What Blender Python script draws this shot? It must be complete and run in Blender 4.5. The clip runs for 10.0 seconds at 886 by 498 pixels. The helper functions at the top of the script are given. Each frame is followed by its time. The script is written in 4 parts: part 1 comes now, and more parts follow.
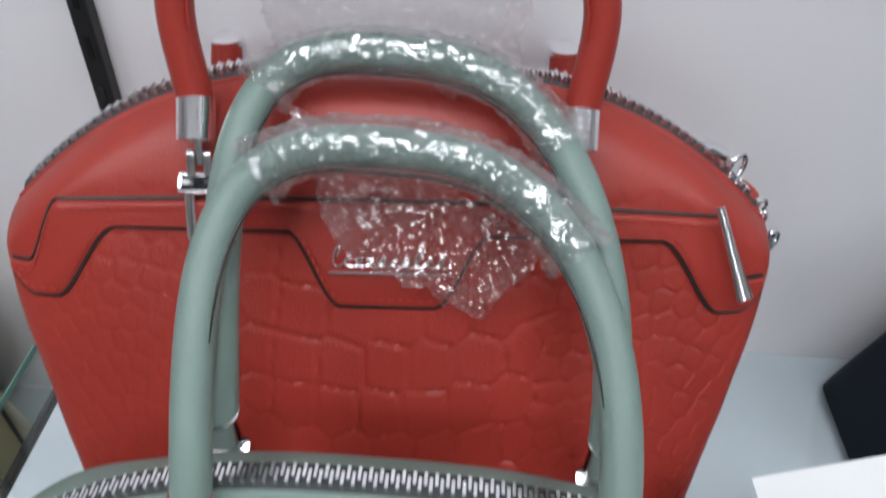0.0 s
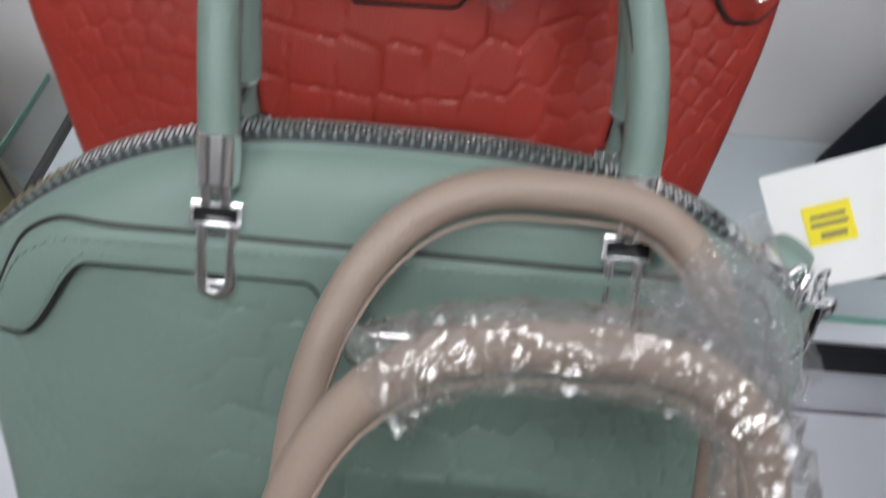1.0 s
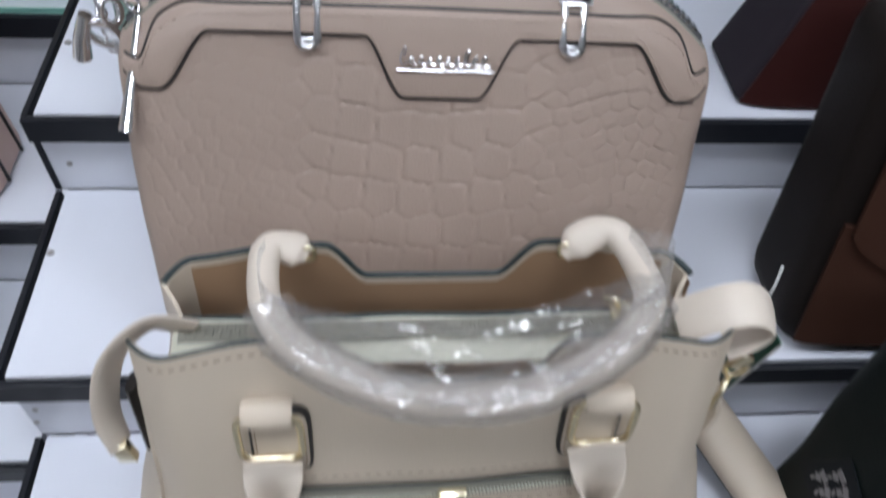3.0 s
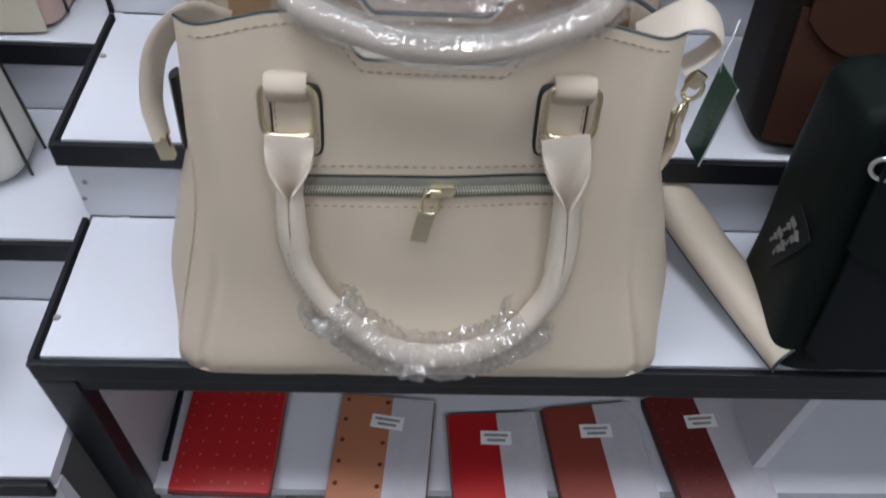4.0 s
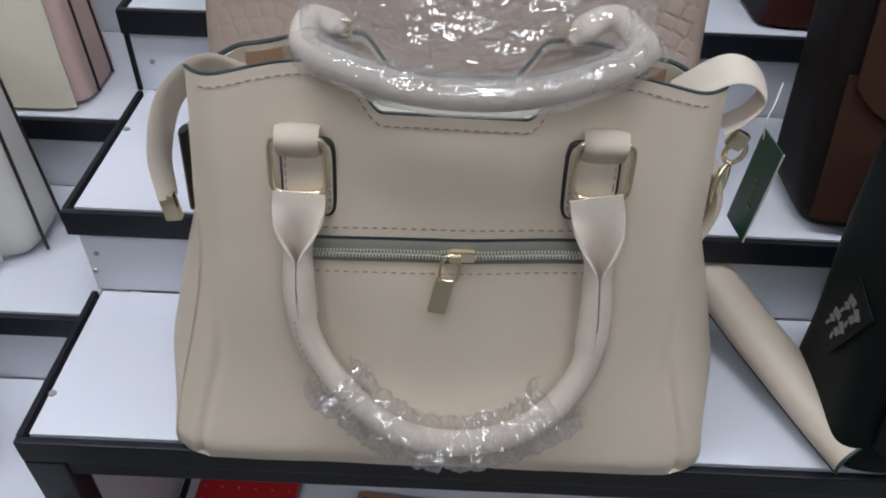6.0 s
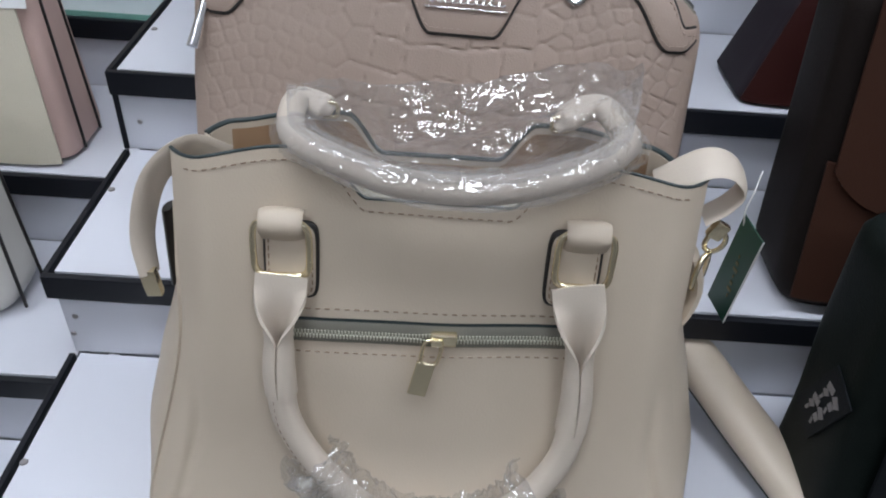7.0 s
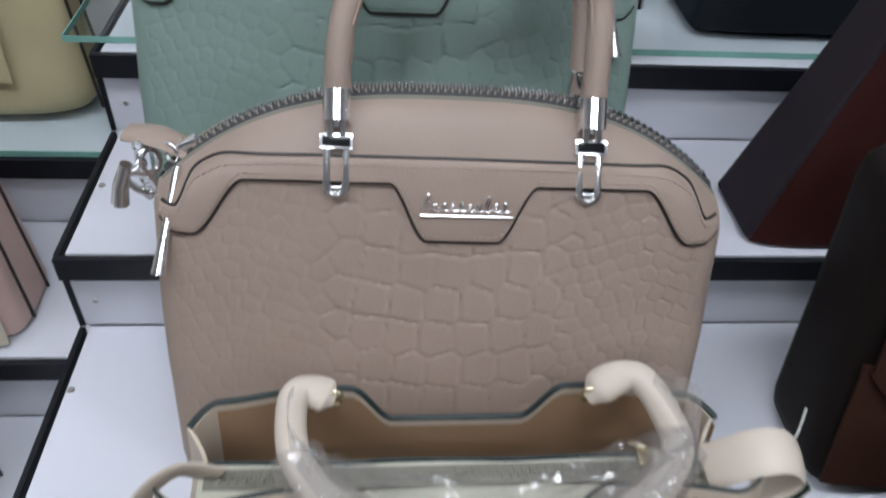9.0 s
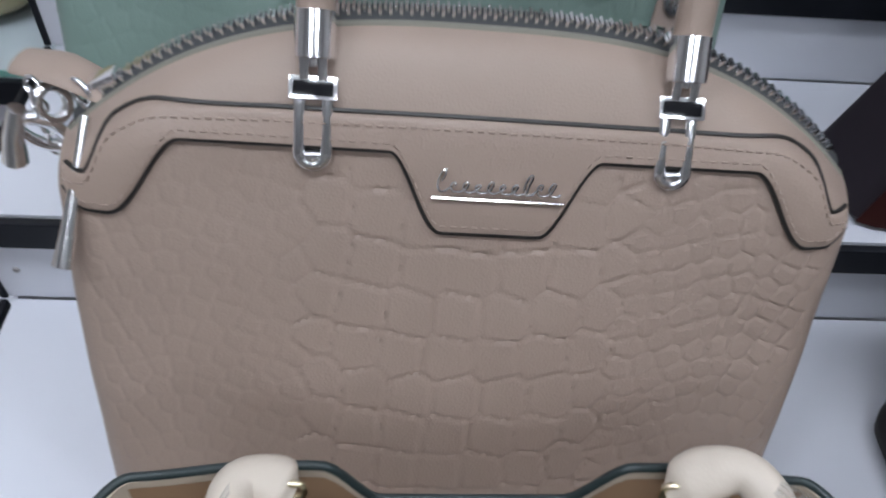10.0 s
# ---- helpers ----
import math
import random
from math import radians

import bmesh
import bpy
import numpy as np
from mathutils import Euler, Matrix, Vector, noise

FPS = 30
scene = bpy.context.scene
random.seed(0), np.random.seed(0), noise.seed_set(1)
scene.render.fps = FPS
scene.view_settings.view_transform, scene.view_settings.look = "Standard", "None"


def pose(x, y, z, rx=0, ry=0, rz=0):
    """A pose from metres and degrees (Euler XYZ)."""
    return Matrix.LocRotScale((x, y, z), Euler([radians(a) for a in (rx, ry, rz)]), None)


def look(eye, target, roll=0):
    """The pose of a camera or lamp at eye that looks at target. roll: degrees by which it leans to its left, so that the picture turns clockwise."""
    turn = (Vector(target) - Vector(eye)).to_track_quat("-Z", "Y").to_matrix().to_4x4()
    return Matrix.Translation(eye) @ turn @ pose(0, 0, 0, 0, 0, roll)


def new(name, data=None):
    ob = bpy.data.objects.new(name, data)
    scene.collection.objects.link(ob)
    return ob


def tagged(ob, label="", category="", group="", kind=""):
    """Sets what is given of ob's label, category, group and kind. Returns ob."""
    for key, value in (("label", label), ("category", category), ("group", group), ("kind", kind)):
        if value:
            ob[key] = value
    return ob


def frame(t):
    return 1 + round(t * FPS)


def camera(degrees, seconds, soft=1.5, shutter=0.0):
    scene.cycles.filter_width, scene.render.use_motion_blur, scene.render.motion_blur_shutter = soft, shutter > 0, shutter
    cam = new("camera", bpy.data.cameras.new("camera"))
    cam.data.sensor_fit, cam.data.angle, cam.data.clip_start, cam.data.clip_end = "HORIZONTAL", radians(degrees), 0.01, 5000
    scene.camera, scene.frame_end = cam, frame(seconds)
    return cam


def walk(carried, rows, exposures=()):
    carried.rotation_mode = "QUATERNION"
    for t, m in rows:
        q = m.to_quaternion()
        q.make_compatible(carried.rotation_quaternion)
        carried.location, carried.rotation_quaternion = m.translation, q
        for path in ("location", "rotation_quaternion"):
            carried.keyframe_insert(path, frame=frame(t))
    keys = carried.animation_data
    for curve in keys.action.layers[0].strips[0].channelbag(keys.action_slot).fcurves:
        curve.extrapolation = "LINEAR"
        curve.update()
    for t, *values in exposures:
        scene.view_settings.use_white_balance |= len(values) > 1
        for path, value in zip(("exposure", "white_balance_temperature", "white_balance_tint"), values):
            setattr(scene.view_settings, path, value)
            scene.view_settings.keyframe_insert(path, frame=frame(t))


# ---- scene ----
cam = camera(60.3, 10.0, soft=1.9, shutter=0.5)
PATH = [
    (0, (0.063, 0.11, 1.885), (0.015, 1.595, 0.546), 2.4),
    (0.5, (0.066, 0.081, 1.856), (0.034, 1.487, 0.435), 3.8),
    (1, (0.047, 0.032, 1.81), (0.095, 1.355, 0.311), 6.4),
    (1.5, (0.033, -0.03, 1.792), (0.09, 1.248, 0.254), 5.2),
    (2, (0.034, -0.114, 1.791), (0.115, 1.131, 0.229), 3.9),
    (2.5, (0.036, -0.232, 1.78), (0.173, 1.021, 0.227), 4.4),
    (3, (0.043, -0.32, 1.754), (0.212, 0.921, 0.195), 5.5),
    (4.3, (0.067, -0.542, 1.683), (0.133, 0.801, 0.202), 3.5),
    (4.5, (0.072, -0.549, 1.688), (0.121, 0.846, 0.255), 2.4),
    (5, (0.077, -0.533, 1.672), (0.086, 0.964, 0.346), 1.4),
    (6.5, (0.07, -0.489, 1.639), (0.079, 1.005, 0.309), 3.3),
    (7, (0.072, -0.482, 1.665), (0.102, 1.073, 0.408), 4.4),
    (7.5, (0.069, -0.484, 1.667), (0.085, 1.077, 0.416), 4.3),
    (8, (0.068, -0.479, 1.661), (0.109, 1.064, 0.39), 4.1),
    (8.5, (0.053, -0.417, 1.724), (0.133, 1.073, 0.392), 4.5),
    (9, (0.031, -0.317, 1.769), (0.189, 1.157, 0.427), 4.3),
    (9.5, (0.031, -0.248, 1.743), (0.17, 1.161, 0.33), 4.1),
    (10, (0.038, -0.181, 1.7), (0.171, 1.123, 0.189), 6.2),
]
walk(cam, [(t, look(eye, target, roll)) for t, eye, target, roll in PATH], exposures=[(0.0, 0.04, 6600, 10), (0.5, -0.16, 6900, 10), (1.0, -0.14, 6850, 10), (1.5, -0.2, 6800, 10), (2.0, -0.1, 6550, 10), (2.5, 0.06, 6500, 10), (3.0, 0.03, 6250, 10), (4.5, -0.03, 6450, 10), (6.5, -0.12, 6350, 10), (7.5, -0.08, 6300, 10), (9.5, -0.12, 6400, 10), (10.0, -0.12, 6250, 10)])

# ---- world, lights ----
world = bpy.data.worlds.new("shop_world")
scene.world = world
world.use_nodes = True
world.node_tree.nodes["Background"].inputs[0].default_value = (0.75, 0.8, 0.9, 1)
world.node_tree.nodes["Background"].inputs[1].default_value = 0.05
scene.view_settings.exposure = 0.0


# ---- materials ----
def material(name, colour, rough=0.5, metal=0.0, patch=0.08, grain=0.0, grain_scale=900.0, patch_scale=14.0, coat=0.0, spec=0.5, grain_kind="noise"):
    m = bpy.data.materials.new(name)
    m.use_nodes = True
    nt = m.node_tree
    n, l = nt.nodes, nt.links
    p = n["Principled BSDF"]
    p.inputs["Roughness"].default_value = rough
    p.inputs["Metallic"].default_value = metal
    p.inputs["Coat Weight"].default_value = coat
    p.inputs["Specular IOR Level"].default_value = spec
    tc = n.new("ShaderNodeTexCoord")
    big = n.new("ShaderNodeTexNoise")
    big.inputs["Scale"].default_value = patch_scale
    big.inputs["Detail"].default_value = 5
    l.new(tc.outputs["Object"], big.inputs["Vector"])
    ramp = n.new("ShaderNodeMix")
    ramp.data_type = "RGBA"
    c = Vector(colour)
    ramp.inputs[6].default_value = (*(c * (1 - patch)), 1)
    ramp.inputs[7].default_value = (*[min(1.0, v) for v in c * (1 + patch)], 1)
    l.new(big.outputs["Fac"], ramp.inputs[0])
    l.new(ramp.outputs[2], p.inputs["Base Color"])
    rr = n.new("ShaderNodeMapRange")
    rr.inputs["To Min"].default_value = max(0.02, rough - 0.07)
    rr.inputs["To Max"].default_value = min(1.0, rough + 0.07)
    l.new(big.outputs["Fac"], rr.inputs["Value"])
    l.new(rr.outputs[0], p.inputs["Roughness"])
    if grain:
        if grain_kind == "noise":
            g = n.new("ShaderNodeTexNoise")
            g.inputs["Scale"].default_value = grain_scale
            g.inputs["Detail"].default_value = 3
            out = g.outputs["Fac"]
        else:
            g = n.new("ShaderNodeTexVoronoi")
            g.inputs["Scale"].default_value = grain_scale
            out = g.outputs["Distance"]
        l.new(tc.outputs["Object"], g.inputs["Vector"])
        b = n.new("ShaderNodeBump")
        b.inputs["Strength"].default_value = grain
        b.inputs["Distance"].default_value = 0.0006
        l.new(out, b.inputs["Height"])
        l.new(b.outputs[0], p.inputs["Normal"])
    return m


def leather(name, colour, rough=0.46, patch=0.07, grain=0.25):
    return material(name, colour, rough, 0, patch, grain, 750.0, 16.0, 0.0, 0.10 if max(colour) < 0.11 else 0.42, "voronoi")


def film_material(name):
    m = bpy.data.materials.new(name)
    m.use_nodes = True
    nt = m.node_tree
    nt.nodes.remove(nt.nodes["Principled BSDF"])
    out = nt.nodes["Material Output"]
    tr = nt.nodes.new("ShaderNodeBsdfTransparent")
    tr.inputs[0].default_value = (0.97, 0.972, 0.975, 1)
    haze = nt.nodes.new("ShaderNodeBsdfTranslucent")
    haze.inputs[0].default_value = (0.95, 0.96, 0.98, 1)
    base = nt.nodes.new("ShaderNodeMixShader")
    base.inputs[0].default_value = 0.19
    gl = nt.nodes.new("ShaderNodeBsdfGlossy")
    gl.inputs["Roughness"].default_value = 0.04
    gl.inputs["Color"].default_value = (1, 1, 1, 1)
    tc = nt.nodes.new("ShaderNodeTexCoord")
    no = nt.nodes.new("ShaderNodeTexNoise")
    no.inputs["Scale"].default_value = 70
    no.inputs["Detail"].default_value = 2.0
    no.inputs["Distortion"].default_value = 1.0
    bu = nt.nodes.new("ShaderNodeBump")
    bu.inputs["Strength"].default_value = 0.5
    bu.inputs["Distance"].default_value = 0.007
    nt.links.new(tc.outputs["Object"], no.inputs["Vector"])
    nt.links.new(no.outputs["Fac"], bu.inputs["Height"])
    nt.links.new(bu.outputs[0], gl.inputs["Normal"])
    mx = nt.nodes.new("ShaderNodeMixShader")
    mx.name = "gloss"
    mx.inputs[0].default_value = 0.17
    nt.links.new(tr.outputs[0], base.inputs[1])
    nt.links.new(haze.outputs[0], base.inputs[2])
    nt.links.new(base.outputs[0], mx.inputs[1])
    nt.links.new(gl.outputs[0], mx.inputs[2])
    nt.links.new(mx.outputs[0], out.inputs[0])
    return m


WHITE = material("white_laminate", (0.64, 0.65, 0.71), 0.32, 0, 0.04, 0.05, 300, 5.0)
WALL = material("painted_wall", (0.72, 0.71, 0.73), 0.6, 0, 0.05, 0.1, 250, 4.0)
BLACK_TRIM = material("black_edge_plastic", (0.008, 0.009, 0.013), 0.42, 0, 0.3, 0.05, 400, 30.0, 0.0, 0.28)
CHROME = material("chrome", (0.92, 0.92, 0.94), 0.16, 1, 0.03)
GOLD = material("pale_gold", (0.97, 0.86, 0.62), 0.24, 1, 0.05)
BLACK_ENAMEL = material("black_enamel", (0.008, 0.008, 0.01), 0.12)
# real edge paint, darkened for shadow along edges; also colours the zipper's shadow line
EDGE_DARK = material("dark_edge_paint_and_shade", (0.016, 0.014, 0.013), 0.45)
GREEN_EDGE = material("dark_green_edge_paint", (0.02, 0.032, 0.033), 0.4)
THREAD = material("stitch_thread", (0.30, 0.22, 0.16), 0.8)
RED = leather("red_leather", (0.33, 0.032, 0.022), 0.40)
GREEN = leather("sage_green_leather", (0.182, 0.254, 0.226), 0.42)
TAUPE = leather("taupe_pink_leather", (0.334, 0.254, 0.211), 0.45)
CREAM = leather("beige_leather", (0.560, 0.475, 0.378), 0.45, 0.05, 0.12)
CREAM_PALE = leather("pale_beige_leather", (0.585, 0.51, 0.43), 0.48, 0.05, 0.12)
FAINT_GOLD = material("faint_gold_print", (0.13, 0.12, 0.05), 0.4, 0.4)
LINING = material("tan_lining_cloth", (0.34, 0.21, 0.12), 0.85, 0, 0.1, 0.3, 1200)
TAPE = material("zipper_tape_grey_green", (0.21, 0.20, 0.165), 0.8, 0, 0.08, 0.3, 1500)
TAPE_DARK = material("dark_zipper_tape", (0.05, 0.052, 0.055), 0.8, 0, 0.1, 0.3, 1500)
TAPE_PALE = material("zipper_tape_pale", (0.56, 0.55, 0.45), 0.8, 0, 0.06, 0.3, 1500)
BLACK_LEATHER = leather("black_leather", (0.008, 0.010, 0.012), 0.5)
NAVY_LEATHER = leather("dark_navy_leather", (0.008, 0.012, 0.018), 0.45)
BURGUNDY = leather("burgundy_leather", (0.036, 0.011, 0.010), 0.42)
BURGUNDY_SIDE = leather("dark_plum_leather", (0.025, 0.020, 0.025), 0.5)
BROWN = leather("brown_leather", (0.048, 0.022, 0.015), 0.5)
BROWN_SIDE = leather("brown_leather_darker_side", (0.012, 0.009, 0.008), 0.55)
DARK_GREEN = leather("black_green_leather", (0.005, 0.008, 0.007), 0.52)
PINK = leather("pale_pink_leather", (0.60, 0.43, 0.38), 0.5)
IVORY = leather("ivory_textured_leather", (0.62, 0.57, 0.46), 0.5, 0.1, 0.6)
OFF_WHITE = leather("off_white_leather", (0.60, 0.58, 0.54), 0.45)
OLIVE = leather("olive_yellow_leather", (0.40, 0.35, 0.21), 0.4, 0.12)
PAPER = material("white_card", (0.8, 0.8, 0.8), 0.55, 0, 0.03)
YELLOW = material("yellow_sticker", (0.85, 0.72, 0.02), 0.5, 0, 0.03)
INK = material("grey_ink", (0.3, 0.25, 0.08), 0.6)
TAG_GREEN = material("dark_green_card", (0.01, 0.06, 0.035), 0.35, 0, 0.2)
STRING = material("white_string", (0.7, 0.7, 0.68), 0.7)
RED_WALLET = leather("scarlet_wallet_leather", (0.40, 0.012, 0.014), 0.4)
TAN_WALLET = leather("orange_tan_wallet_leather", (0.42, 0.17, 0.09), 0.45)
BRICK_WALLET = leather("brick_red_wallet_leather", (0.24, 0.045, 0.03), 0.45)
MAROON_WALLET = leather("maroon_wallet_leather", (0.12, 0.016, 0.014), 0.45)
SLEEVE = material("milky_sleeve", (0.5, 0.48, 0.52), 0.25, 0, 0.12, 0, 100, 60)
# tone of the added out-of-view walls, set for bounce light and chrome reflections
FILL_WALL = material("unseen_fill_wall", (0.58, 0.56, 0.55), 0.7, 0, 0.5, 0.1, 60, 3.0)
FLOOR = material("grey_floor_tile", (0.35, 0.34, 0.33), 0.35, 0, 0.1)
CEIL = material("ceiling_board", (0.7, 0.7, 0.7), 0.8)
SCREW = material("dull_screw", (0.35, 0.33, 0.33), 0.45, 0.7)
BAR = material("black_slotted_steel", (0.03, 0.032, 0.034), 0.4, 0.6, 0.2)
FILM = film_material("clear_film")

GLASS = film_material("clear_glass")
GLASS.node_tree.nodes["Mix Shader"].inputs[0].default_value = 0.0
GLASS.node_tree.nodes["Transparent BSDF"].inputs[0].default_value = (0.93, 0.97, 0.96, 1)
GLASS.node_tree.nodes["Bump"].inputs["Strength"].default_value = 0.0
GLASS.node_tree.nodes["Glossy BSDF"].inputs["Roughness"].default_value = 0.02
GLASS.node_tree.nodes["gloss"].inputs[0].default_value = 0.05
GLASS_EDGE = material("green_glass_edge", (0.20, 0.42, 0.36), 0.15, 0, 0.2, 0, 100, 30)

LED = bpy.data.materials.new("led_panel")
LED.use_nodes = True
LED.node_tree.nodes["Principled BSDF"].inputs["Emission Color"].default_value = (0.92, 0.95, 1, 1)
LED.node_tree.nodes["Principled BSDF"].inputs["Emission Strength"].default_value = 12.0


# ---- mesh helpers ----
def thing(name, m, label, category, group="", kind=""):
    ob = new(name)
    ob.matrix_basis = m
    return tagged(ob, label, category, group, kind)


def part(name, bm, mat, parent=None, label="", smooth=True, kind=""):
    me = bpy.data.meshes.new(name)
    bm.to_mesh(me)
    bm.free()
    return part_mesh(name, me, mat, parent, label, smooth, kind)


def part_mesh(name, me, mat, parent=None, label="", smooth=True, kind=""):
    me.materials.append(mat)
    if smooth:
        me.shade_smooth()
        me.set_sharp_from_angle(angle=radians(50))
    ob = new(name, me)
    ob.parent = parent
    return tagged(ob, label, "", "", kind)


def grid(fn, nu, nv, close_u=False):
    """A sheet of quads through fn(s, t), s and t from 0 to 1."""
    vs, fs = [], []
    for j in range(nv + 1):
        for i in range(nu + (0 if close_u else 1)):
            vs.append(fn(i / nu, j / nv))
    w = nu if close_u else nu + 1
    for j in range(nv):
        for i in range(nu):
            a, b = j * w + i, j * w + (i + 1) % w
            fs.append((a, b, b + w, a + w))
    bm = bmesh.new()
    me = bpy.data.meshes.new("tmp")
    me.from_pydata([tuple(v) for v in vs], [], fs)
    bm.from_mesh(me)
    bpy.data.meshes.remove(me)
    return bm


def box(size, at=(0, 0, 0), bevel=0.0, rot=(0, 0, 0), bm=None):
    b = bmesh.new()
    bmesh.ops.create_cube(b, size=1, matrix=Matrix.Diagonal((*size, 1)))
    if bevel:
        bmesh.ops.bevel(b, geom=b.edges[:], offset=bevel, segments=2, affect="EDGES", profile=0.6)
    b.transform(pose(*at, *rot))
    return merge(bm, b)


def merge(bm, b):
    if bm is None:
        return b
    me = bpy.data.meshes.new("tmp")
    b.to_mesh(me)
    b.free()
    bm.from_mesh(me)
    bpy.data.meshes.remove(me)
    return bm


def sweep(pts, radius, seg=12, bm=None, close=False, cap=True, up=(0, 0, 1)):
    """A tube along pts; radius is a number, or a function of 0..1 that gives (across, along up)."""
    P = [Vector(p) for p in pts]
    n = len(P)
    b = bmesh.new()
    rings = []
    side = None
    for i, p in enumerate(P):
        if close:
            d = P[(i + 1) % n] - P[i - 1]
        else:
            d = P[min(i + 1, n - 1)] - P[max(i - 1, 0)]
        d.normalize()
        if side is None:
            side = d.cross(Vector(up))
            if side.length < 1e-3:
                side = d.cross(Vector((0, 1, 0)))
        side = (side - d * side.dot(d)).normalized()
        nor = side.cross(d).normalized()
        r = radius(i / max(1, n - 1)) if callable(radius) else (radius, radius)
        rings.append([b.verts.new(p + side * (r[0] * math.cos(a)) + nor * (r[1] * math.sin(a))) for a in [2 * math.pi * k / seg for k in range(seg)]])
    for i in range(n if close else n - 1):
        A, B = rings[i], rings[(i + 1) % n]
        for k in range(seg):
            b.faces.new((A[k], A[(k + 1) % seg], B[(k + 1) % seg], B[k]))
    if cap and not close:
        b.faces.new(rings[0][::-1])
        b.faces.new(rings[-1])
    bmesh.ops.recalc_face_normals(b, faces=b.faces[:])
    return merge(bm, b)


def curve(pts, n=60):
    """Points evenly spread over a smooth line (Catmull-Rom) through pts."""
    P = [Vector(p) for p in pts]
    P = [P[0] * 2 - P[1]] + P + [P[-1] * 2 - P[-2]]
    out = []
    m = len(P) - 3
    for i in range(n + 1):
        f = i / n * m
        k = min(int(f), m - 1)
        t = f - k
        a, b, c, d = P[k:k + 4]
        out.append(0.5 * ((2 * b) + (c - a) * t + (2 * a - 5 * b + 4 * c - d) * t * t + (3 * b - a - 3 * c + d) * t ** 3))
    return out


def ring(centre, rx, rz, r, rot=(0, 0, 0), squareness=2.0, n=40, seg=10, bm=None):
    """A closed wire loop in the xz plane."""
    pts = []
    for i in range(n):
        a = 2 * math.pi * i / n
        c, s = math.cos(a), math.sin(a)
        e = 2 / squareness
        pts.append(Vector((math.copysign(abs(c) ** e, c) * rx, 0, math.copysign(abs(s) ** e, s) * rz)))
    m = pose(*centre, *rot)
    return sweep([m @ p for p in pts], r, seg, bm, close=True, up=(0, 1, 0))


def stitches(pts, length=0.0028, gap=0.0022, width=0.0005, bm=None):
    """Short thread dashes along a line."""
    P = [Vector(p) for p in pts]
    b = bmesh.new()
    run, nxt = 0.0, 0.0
    for p, q in zip(P, P[1:]):
        d = (q - p)
        ln = d.length
        if ln < 1e-7:
            continue
        while nxt <= run + ln:
            c = p + d * ((nxt - run) / ln)
            u = d.normalized()
            z = u.to_track_quat("X", "Z").to_matrix().to_4x4()
            bmesh.ops.create_cube(b, size=1, matrix=Matrix.Translation(c) @ z @ Matrix.Diagonal((length, width * 1.6, width * 1.6, 1)))
            nxt += length + gap
        run += ln
    return merge(bm, b)


def smooth(a, b, x):
    t = min(1, max(0, (x - a) / (b - a)))
    return t * t * (3 - 2 * t)


def plate(w, h, t, at, rot, n=6.0, k=40, bm=None):
    """A thin plate with rounded corners, facing -y."""
    b = bmesh.new()
    rows = []
    for y, e in ((t / 2, 0), (-t / 2 + t * 0.3, 0), (-t / 2, t * 0.35)):
        row = []
        for i in range(k):
            a = 2 * math.pi * i / k
            c, s = math.cos(a), math.sin(a)
            row.append(b.verts.new((math.copysign(abs(c) ** (2 / n), c) * (w / 2 - e), y, math.copysign(abs(s) ** (2 / n), s) * (h / 2 - e))))
        rows.append(row)
    for A, B in zip(rows, rows[1:]):
        for i in range(k):
            b.faces.new((A[i], A[(i + 1) % k], B[(i + 1) % k], B[i]))
    b.faces.new(rows[0][::-1])
    b.faces.new(rows[-1])
    bmesh.ops.recalc_face_normals(b, faces=b.faces[:])
    b.transform(pose(*at, *rot))
    return merge(bm, b)


def crease(q):
    """Sharp-ridged creases at three scales, about -0.3 to 1."""
    return 0.75 * (0.45 - abs(noise.noise(q))) + 0.5 * (0.4 - abs(noise.noise(q * 2.1))) + 0.35 * (0.35 - abs(noise.noise(q * 4.7)))


def crumpled(path, r0, r1, seed, n=80, seg=34, lift=None):
    """A loose, creased sleeve of thin film round a path."""
    P = [Vector(p) for p in path]
    b = bmesh.new()
    rings = []
    side = None
    for i in range(n + 1):
        f = i / n * (len(P) - 1)
        k = min(int(f), len(P) - 2)
        p = P[k].lerp(P[k + 1], f - k)
        d = (P[min(k + 2, len(P) - 1)] - P[max(k - 1, 0)]).normalized()
        if side is None:
            side = d.cross(Vector((0, 0.3, 1)))
        side = (side - d * side.dot(d)).normalized()
        nor = side.cross(d).normalized()
        row = []
        for s in range(seg):
            a = 2 * math.pi * s / seg
            w = Vector((math.cos(a) * 1.5, math.sin(a) * 1.5, i * 0.26)) + Vector((seed, seed * 2, 0))
            z = max(0.0, 0.3 + 0.9 * crease(w))
            flare = 1 + 0.3 * max(0, abs(2 * i / n - 1) - 0.72) / 0.28
            r = r0 + (r1 * flare - r0) * min(1.1, z)
            q = p + (side * math.cos(a) + nor * math.sin(a)) * r
            if lift:
                q += lift(i / n, a, z)
            row.append(b.verts.new(q))
        rings.append(row)
    for i in range(n):
        for s in range(seg):
            A, B = rings[i], rings[i + 1]
            b.faces.new((A[s], A[(s + 1) % seg], B[(s + 1) % seg], B[s]))
    return b


# ---- room shell ----
T = [1.169, 1.259, 1.342, 1.425]
Y = [-0.190, -0.041, 0.142, 0.319]
XL, XR, WALL_Y = -0.229, 1.1, 0.520


def shell(name, size, at, mat, label, cat):
    return tagged(part(name, box(size, at, 0), mat, None, "", False), label, cat, "", "structure")


